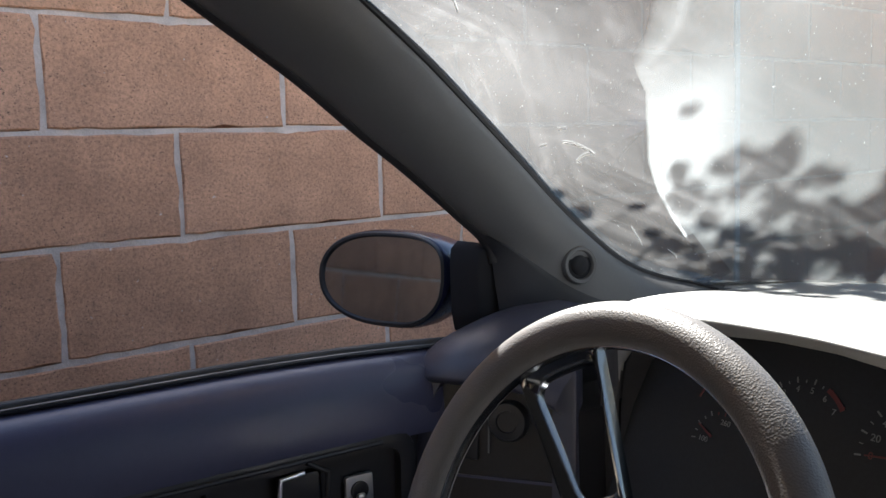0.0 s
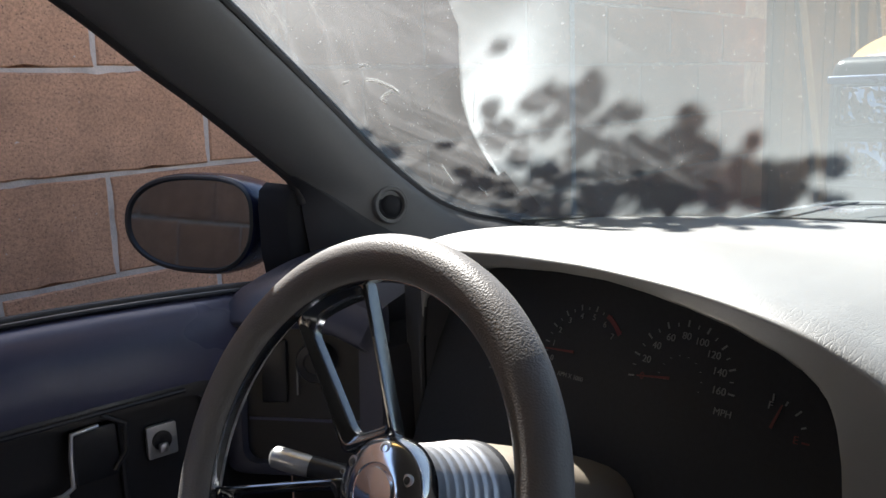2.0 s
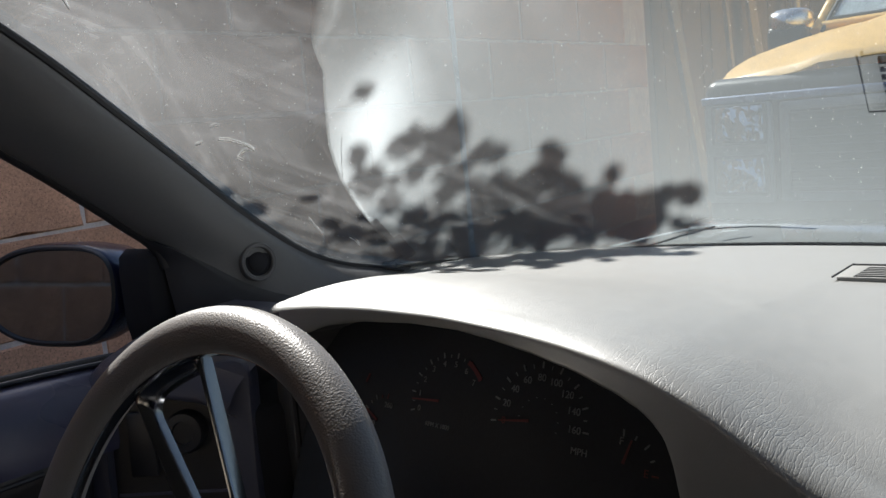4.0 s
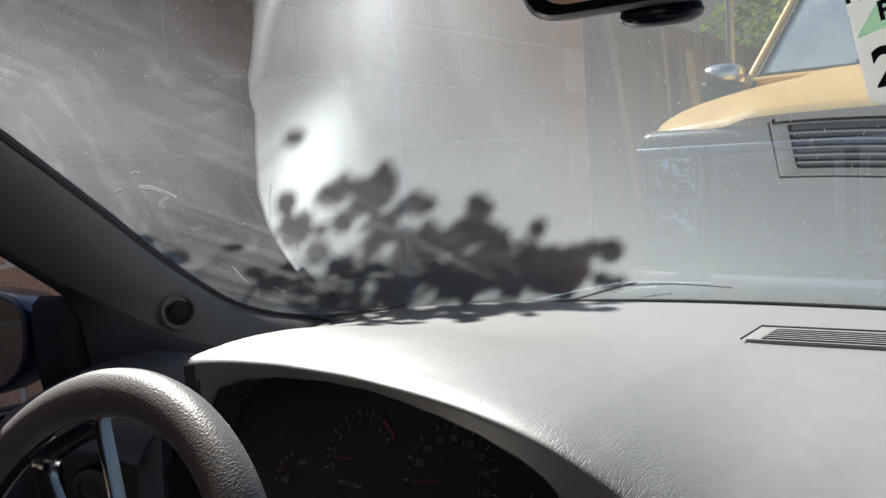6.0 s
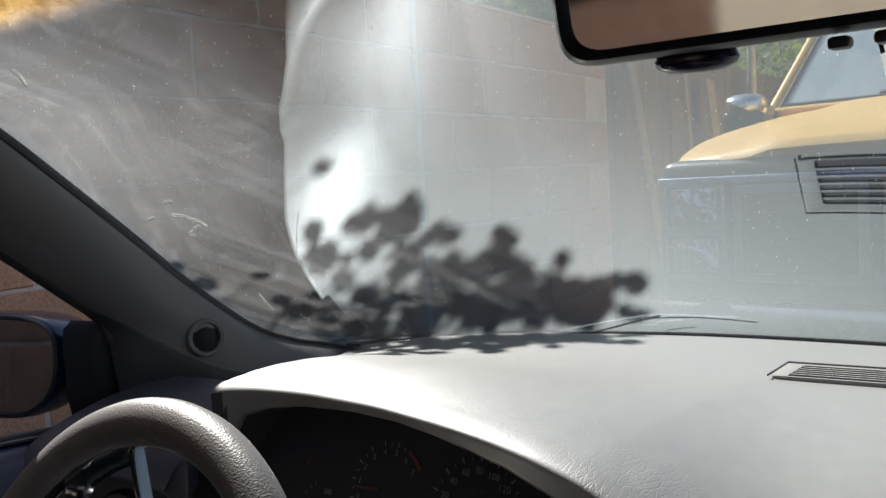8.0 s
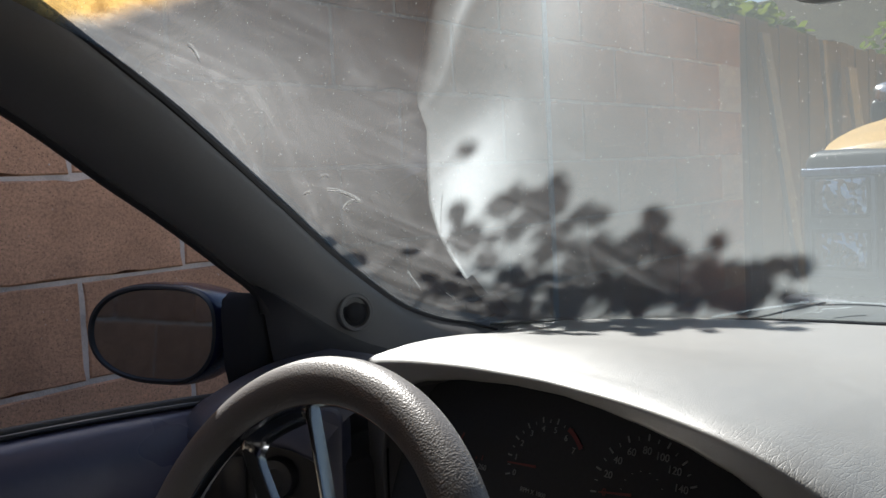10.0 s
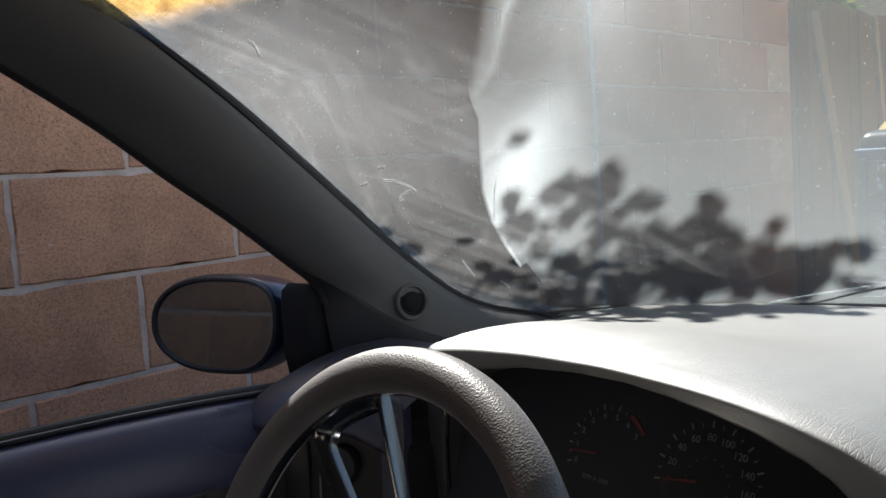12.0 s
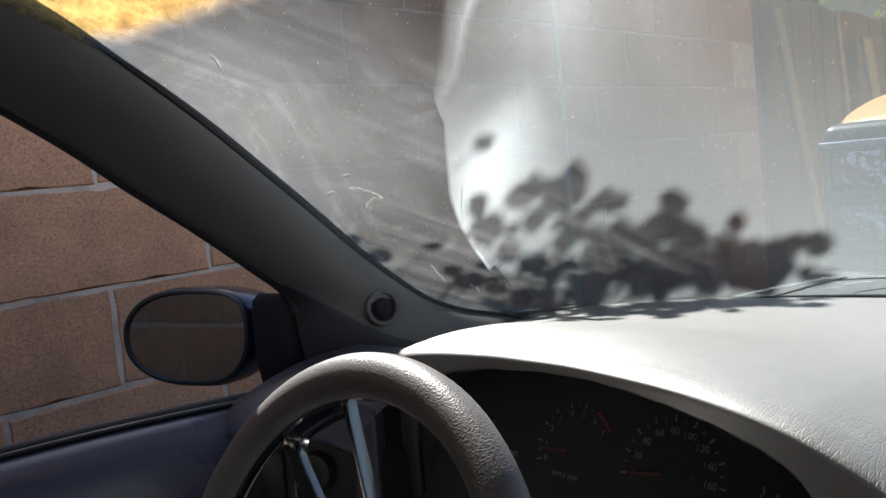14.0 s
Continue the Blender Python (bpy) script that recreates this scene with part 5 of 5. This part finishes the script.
# nose panel, fenders, body
van_box("nose_panel", (-VW, 0.0, 0.70), (VW, 0.12, 1.205), 0.045, M_VANDARK, label="dark brown nose panel")
van_box("fender", (-VW, 0.02, 0.45), (-VW + 0.10, 1.10, 1.16), 0.045, M_VANDARK)
van_box("fender", (VW - 0.10, 0.02, 0.45), (VW, 1.10, 1.16), 0.045, M_VANDARK)
van_box("body", (-VW, 1.05, 0.40), (VW, 4.9, 1.40), 0.06, M_YELLOW)
van_box("belt_trim", (-VW + 0.005, -0.014, 1.124), (VW - 0.005, 0.01, 1.149), 0.006, M_BELT, label="bright belt trim with its pale blue highlight put into the colour")
bump_ = van_box("bumper", (-VW - 0.02, -0.13, 0.56), (VW + 0.02, 0.0, 0.755), 0.03, M_CHROME, label="chrome front bumper")
van_box("bumper_strip", (-VW - 0.01, -0.137, 0.64), (VW + 0.01, -0.125, 0.675), 0.004, M_RUBBER, bump_)
# cab: pillars, roof, glass
slope = 1.0


def cab_pt(u, z, out=0.0):
    h = z - 1.40
    return (VX + u * (VW - 0.01 - 0.24 * h), VY + 1.02 + slope * h + 0.06 * u * u - out, z)


for sgn_ in (-1, 1):
    pts = [cab_pt(sgn_ * 0.985, 1.37 + 0.78 * k / 10) for k in range(11)]
    part("cab_pillar", tube_bm(pts, 0.026, 12), M_YELLOW, van, "yellow windshield pillar")
    part("pillar_gutter", tube_bm([(p[0] + sgn_ * -0.028, p[1] - 0.02, p[2]) for p in pts], 0.008, 8), M_RUBBER, van)
part("cab_header", tube_bm([cab_pt(-1 + 2 * k / 20, 2.14) for k in range(21)], 0.045, 12), M_YELLOW, van)
part("cab_cowl", tube_bm([cab_pt(-1 + 2 * k / 20, 1.39) for k in range(21)], 0.022, 10), M_YELLOW, van)
part("cab_seal", tube_bm([cab_pt(-0.95 + 1.9 * k / 20, 1.417, 0.012) for k in range(21)], 0.009, 8), M_RUBBER, van)
part("windshield", grid_bm([[cab_pt(-0.97 + 1.94 * j / 24, 1.40 + 0.74 * k / 10) for j in range(25)] for k in range(11)], thick=0.005), M_VANGLASS, van, "pale van windshield glass")
van_box("roof", (-VW + 0.1, 1.72, 2.14), (VW - 0.1, 4.9, 2.22), 0.04, M_YELLOW)
van_box("side_wall", (-VW, 2.1, 1.33), (-VW + 0.05, 4.9, 2.14), 0.02, M_YELLOW)
van_box("side_wall", (VW - 0.05, 2.1, 1.33), (VW, 4.9, 2.14), 0.02, M_YELLOW)
van_box("rear_wall", (-VW, 4.82, 0.5), (VW, 4.9, 2.14), 0.03, M_YELLOW)
for wx in (-0.55, 0.35):
    pts = [cab_pt(wx + 0.30 * k / 6, 1.430 + 0.055 * k / 6, 0.03) for k in range(7)]
    part("wiper_blade", tube_bm(pts, [0.005, 0.010, 0.013, 0.014, 0.013, 0.010, 0.006], 8), M_RUBBER, van, "black wiper blade")
    part("wiper_arm", tube_bm([cab_pt(wx + 0.16, 1.455, 0.045), cab_pt(wx + 0.30, 1.445, 0.05), cab_pt(wx + 0.42, 1.415, 0.03)], 0.006, 8), M_BLACK, van)
# wing mirrors
for sgn_ in (-1, 1):
    c = Vector((VX + sgn_ * (VW + 0.095), VY + 1.06, 1.395))
    mr = []
    for sc, dy in ((0.86, 0.07), (0.97, 0.06), (1.0, 0.03), (0.96, -0.02), (0.80, -0.055), (0.45, -0.078), (0.02, -0.085)):
        mr.append([(c.x + 0.085 * sc * math.copysign(abs(math.cos(a)) ** 0.7, math.cos(a)), c.y + dy, c.z + 0.035 + 0.055 * sc * math.copysign(abs(math.sin(a)) ** 0.7, math.sin(a))) for a in [2 * math.pi * j / 28 for j in range(28)]])
    wm_ = part("wing_mirror", grid_bm(mr, closed_u=True), M_CHROME, van, "chrome wing mirror", angle=60)
    part("mirror_base", box_bm((c.x - 0.080, c.y - 0.07, c.z - 0.085), (c.x + 0.080, c.y + 0.06, c.z + 0.02), 0.03, 3), M_BLACK, wm_, "black lower mirror shell")
    part("mirror_arm", tube_bm([(c.x - sgn_ * 0.07, c.y, c.z - 0.04), (VX + sgn_ * (VW - 0.02), c.y + 0.04, c.z - 0.06)], 0.018, 10), M_BLACK, wm_)
# headlamps: two stacked each side, in silver bezels
for sgn_ in (-1, 1):
    bx0, bx1 = (-0.965, -0.745) if sgn_ < 0 else (0.745, 0.965)
    bz = part("lamp_bezel", slab_bm(rounded([(VX + bx0, 0.805), (VX + bx1, 0.805), (VX + bx1, 1.122), (VX + bx0, 1.122)], 0.012), frame_of((0, VY - 0.016, 0), (1, 0, 0), (0, 0, 1)), 0.02, None, 0.004), M_BEZEL, van, "silver headlamp bezel")
    for z0, z1 in ((0.838, 0.948), (1.002, 1.115)):
        xa, xb = VX + bx0 + (0.038 if sgn_ < 0 else 0.024), VX + bx1 - (0.024 if sgn_ < 0 else 0.038)
        fr_o = rounded([(xa - 0.012, z0 - 0.010), (xb + 0.012, z0 - 0.010), (xb + 0.012, z1 + 0.010 - (0.006 if z1 > 1.1 else 0)), (xa - 0.012, z1 + 0.010 - (0.006 if z1 > 1.1 else 0))], 0.012)
        fr_i = rounded([(xa, z0), (xb, z0), (xb, z1), (xa, z1)], 0.008)
        lf = frame_of((0, VY - 0.022, 0), (1, 0, 0), (0, 0, 1))
        part("lamp_frame", slab_bm(fr_o, lf, 0.012, fr_i, 0.002), M_GRILLE, bz)
        lens = []
        for sc, dy in ((1.0, 0.004), (0.96, -0.001), (0.6, -0.008), (0.02, -0.011)):
            cx, cz = (xa + xb) / 2, (z0 + z1) / 2
            lens.append([(cx + (x - cx) * sc, VY - 0.026 + dy, cz + (z - cz) * sc) for x, z in fr_i])
        part("headlamp", grid_bm(lens, closed_u=True), M_LAMP, bz, "rectangular sealed headlamp")
# grille: frame, bars, divider
gf = frame_of((0, VY - 0.018, 0), (1, 0, 0), (0, 0, 1))
for xa, xb in ((-0.72, -0.32), (-0.28, 0.28), (0.32, 0.72)):
    grl = part("grille_frame", slab_bm(rounded([(VX + xa, 0.81), (VX + xb, 0.81), (VX + xb, 1.118), (VX + xa, 1.118)], 0.012), gf, 0.02,
                                      rounded([(VX + xa + 0.028, 0.838), (VX + xb - 0.028, 0.838), (VX + xb - 0.028, 1.09), (VX + xa + 0.028, 1.09)], 0.008), 0.003), M_BEZEL, van, "silver grille frame")
    part("grille_bed", box_bm((VX + xa + 0.02, VY - 0.008, 0.83), (VX + xb - 0.02, VY - 0.003, 1.10)), M_GRILLE, grl, smooth=False)
    for k in range(10):
        z = 0.850 + 0.0255 * k
        part("grille_bar", box_bm((VX + xa + 0.027, VY - 0.016, z - 0.004), (VX + xb - 0.027, VY - 0.007, z + 0.004), 0.0015, 1), M_GRILLE, grl)
for sgn_ in (-1, 1):
    for wy in (0.75, 3.9):
        whl = part("wheel", lathe_bm([(0.20, -0.11), (0.33, -0.11), (0.36, -0.08), (0.36, 0.08), (0.33, 0.11), (0.20, 0.11)], frame_of((VX + sgn_ * (VW - 0.14), VY + wy, 0.36), (0, 1, 0), (0, 0, 1)), 36), M_TYRE, van, "black tyre")
        part("rim", lathe_bm([(0.20, -0.10), (0.20, 0.09), (0.12, 0.07), (0.04, 0.10)], frame_of((VX + sgn_ * (VW - 0.14), VY + wy, 0.36), (0, 1, 0), (0, 0, 1)), 28), M_SATIN, whl)

# ---- trees behind the wall ----
def leaves_bm(points, size, seed, tilt=0.9, broad=0.35):
    """Folded pointed leaves at the points, each turned its own way."""
    rg = random.Random(seed)
    verts, faces = [], []
    for p in points:
        q = Euler((rg.uniform(-tilt, tilt), rg.uniform(-tilt, tilt), rg.uniform(0, 6.28))).to_matrix()
        L = size * rg.uniform(0.7, 1.3)
        W = L * rg.uniform(broad * 0.8, broad * 1.2)
        n = len(verts)
        for x, y, z in ((0, 0, 0), (W * 0.75, L * 0.2, L * 0.07), (W, L * 0.5, L * 0.10), (W * 0.7, L * 0.8, L * 0.06), (0, L, 0), (-W * 0.7, L * 0.8, L * 0.06), (-W, L * 0.5, L * 0.10), (-W * 0.75, L * 0.2, L * 0.07), (0, L * 0.5, 0)):
            verts.append(tuple(Vector(p) + q @ Vector((x, y, z))))
        faces += [(n + k, n + (k + 1) % 8, n + 8) for k in range(8)]
    me = bpy.data.meshes.new("leaves")
    me.from_pydata(verts, [], faces)
    return me


def part_mesh(name, me, mat, parent, label="", kind=""):
    me.materials.append(mat)
    ob = new(name, me)
    ob.parent = parent
    ob.matrix_parent_inverse = Matrix.Translation(-Vector(parent.location))
    return tagged(ob, label, kind=kind)


def crown_points(blobs, n, seed):
    rg = random.Random(seed)
    out = []
    total = sum(r[0] * r[1] * r[2] for c, r in blobs)
    for c, r in blobs:
        for _ in range(int(n * r[0] * r[1] * r[2] / total)):
            while True:
                v = Vector((rg.uniform(-1, 1), rg.uniform(-1, 1), rg.uniform(-1, 1)))
                if 0.25 < v.length < 1 and noise.noise(v * 2.3 + Vector(c)) > -0.28:
                    break
            out.append((c[0] + v.x * r[0], c[1] + v.y * r[1], c[2] + v.z * r[2]))
    return out


# ---- shrub that grows over the wall top ----
shrub = thing("shrub", (-1.95, 2.1, 0), "leafy shrub behind the wall with twigs over its top", "shrub")
rg = random.Random(11)
spots = [(-0.556, 1.270, 1), (-0.608, 1.352, 3), (-0.596, 1.366, 2), (-0.573, 1.195, 1), (-0.590, 1.204, 1), (-0.547, 1.382, 5), (-0.526, 1.400, 5), (-0.516, 1.445, 5),
         (-0.556, 1.412, 4), (-0.552, 1.448, 5), (-0.525, 1.496, 6), (-0.483, 1.513, 4), (-0.448, 1.518, 3), (-0.470, 1.540, 3), (-0.448, 1.566, 3), (-0.412, 1.575, 3), (-0.420, 1.602, 3),
         (-0.355, 1.622, 3), (-0.386, 1.634, 3), (-0.322, 1.635, 3), (-0.331, 1.657, 3), (-0.648, 1.418, 3), (-0.622, 1.440, 3), (-0.612, 1.470, 3), (-0.580, 1.495, 3), (-0.549, 1.532, 4), (-0.504, 1.560, 4)]
lp, stems = [], []
spots += [(-0.58 + 0.03 * k, dash_back(-0.58 + 0.03 * k) - 0.055, 2) for k in range(8)]
spots += [(-0.66 + 0.022 * k, dash_back(-0.66 + 0.022 * k) - 0.015, (5, 3, 1)[k % 3]) for k in range(15)]
for x, y, n in spots:
    p = Vector((x - 0.002, y - 0.012, 0.967)) + SUN_DIR * (1.47 + rg.uniform(-0.05, 0.07))
    stems.append(p)
    for _ in range(n):
        lp.append(tuple(p + Vector((rg.uniform(-0.011, 0.011), rg.uniform(-0.011, 0.011), rg.uniform(-0.004, 0.004)))))
part_mesh("leaves", leaves_bm(lp, 0.033, 21, 0.4, 0.50), M_LEAF, shrub, "green leaves")
for k in range(5):
    y = 1.75 + 0.17 * k
    part("stem", tube_bm([(-1.95, 2.1, 0.0), (-1.93, (y + 2.1) / 2, 0.8), (-1.90, y, 1.7), (-1.84, y, 1.95), (-1.66, y - 0.02, 2.02)], [0.02, 0.016, 0.010, 0.006, 0.003], 7), M_BARK, shrub)
for p in stems:
    part("twig", tube_bm([(-1.84, min(max(p.y, 1.75), 2.43), 1.93), tuple((p + Vector((-1.75, p.y, 2.0))) / 2), tuple(p)], 0.0011, 5), M_BARK, shrub)
part_mesh("foliage", leaves_bm(crown_points([((-1.98, 2.1, 1.62), (0.17, 0.55, 0.36))], 900, 4), 0.05, 4), M_LEAF, shrub, "green leaves", "stuff")

# ---- greenery behind the wall, further along ----
bank = thing("bush", tuple(at_wall(3.3, 0, -0.75)), "dense green bush behind the block wall", "bush")
part("stem", tube_bm([tuple(at_wall(3.3, 0, -0.75)), tuple(at_wall(3.4, 0.9, -0.7)), tuple(at_wall(3.2, 1.8, -0.72))], [0.05, 0.04, 0.015], 8), M_BARK, bank)
part_mesh("foliage", leaves_bm(crown_points([(tuple(at_wall(2.7, 1.75, -0.75)), (0.38, 0.7, 0.55)), (tuple(at_wall(4.0, 1.8, -0.75)), (0.40, 0.9, 0.60)), (tuple(at_wall(5.3, 1.7, -0.75)), (0.40, 0.9, 0.6))], 9000, 8), 0.085, 8), M_LEAF, bank, "green leaves", "stuff")

# ---- board fence beyond the block wall ----
fence = thing("fence", tuple(at_wall(3.5, 0, -0.1)), "weathered brown board fence beyond the block wall", "fence")
rg = random.Random(5)
for k in range(52):
    sb = 3.56 + 0.146 * k
    h = 1.87 + rg.uniform(-0.012, 0.012)
    q = frame_of(at_wall(sb, 0.02, -0.06 + rg.uniform(-0.004, 0.004)), WS, (0, 0, 1))
    part("plank", box_bm((-0.0695, 0, -0.011), (0.0695, h, 0.011), 0.003, 1, m=q), M_FENCE, fence)
for z in (0.35, 1.55):
    part("rail", box_bm((3.5, z, -0.16), (11.1, z + 0.09, -0.075), 0.004, 1, m=wall_m), M_FENCE, fence)

# ---- distance: hedge, pole, building across the lot ----
hedge = thing("hedge", (-1.6, 12.2, 0), "dense green hedge beyond the van", "hedge")
part_mesh("foliage", leaves_bm(crown_points([((-3.0, 12.0, 1.6), (1.6, 1.2, 1.7)), ((-0.6, 12.4, 1.8), (1.8, 1.2, 1.9)), ((2.2, 12.6, 1.7), (1.9, 1.2, 1.8))], 9000, 31), 0.13, 31), M_LEAF, hedge, "green leaves", "stuff")
pole = new("pole", link_mesh("pole", lathe_bm([(0.028, 0), (0.028, 3.4), (0.025, 3.45), (0.01, 3.46)], Matrix.Translation((-1.955, 6.6, 0)), 16), M_POLE))
tagged(pole, "pale grey metal pole beside the wall", "pole")
bld = new("building_wall", link_mesh("building_wall", box_bm((-9, 16, 0), (14, 16.3, 4.2), 0.01), M_STUCCO, smooth=False))
tagged(bld, "tan stucco building wall across the lot", "building", kind="structure")
rear = new("building_wall", link_mesh("building_wall", box_bm((-8, -9.3, 0), (14, -9, 3.6), 0.01), M_STUCCO, smooth=False))
tagged(rear, "tan stucco building wall behind the car", "building", kind="structure")
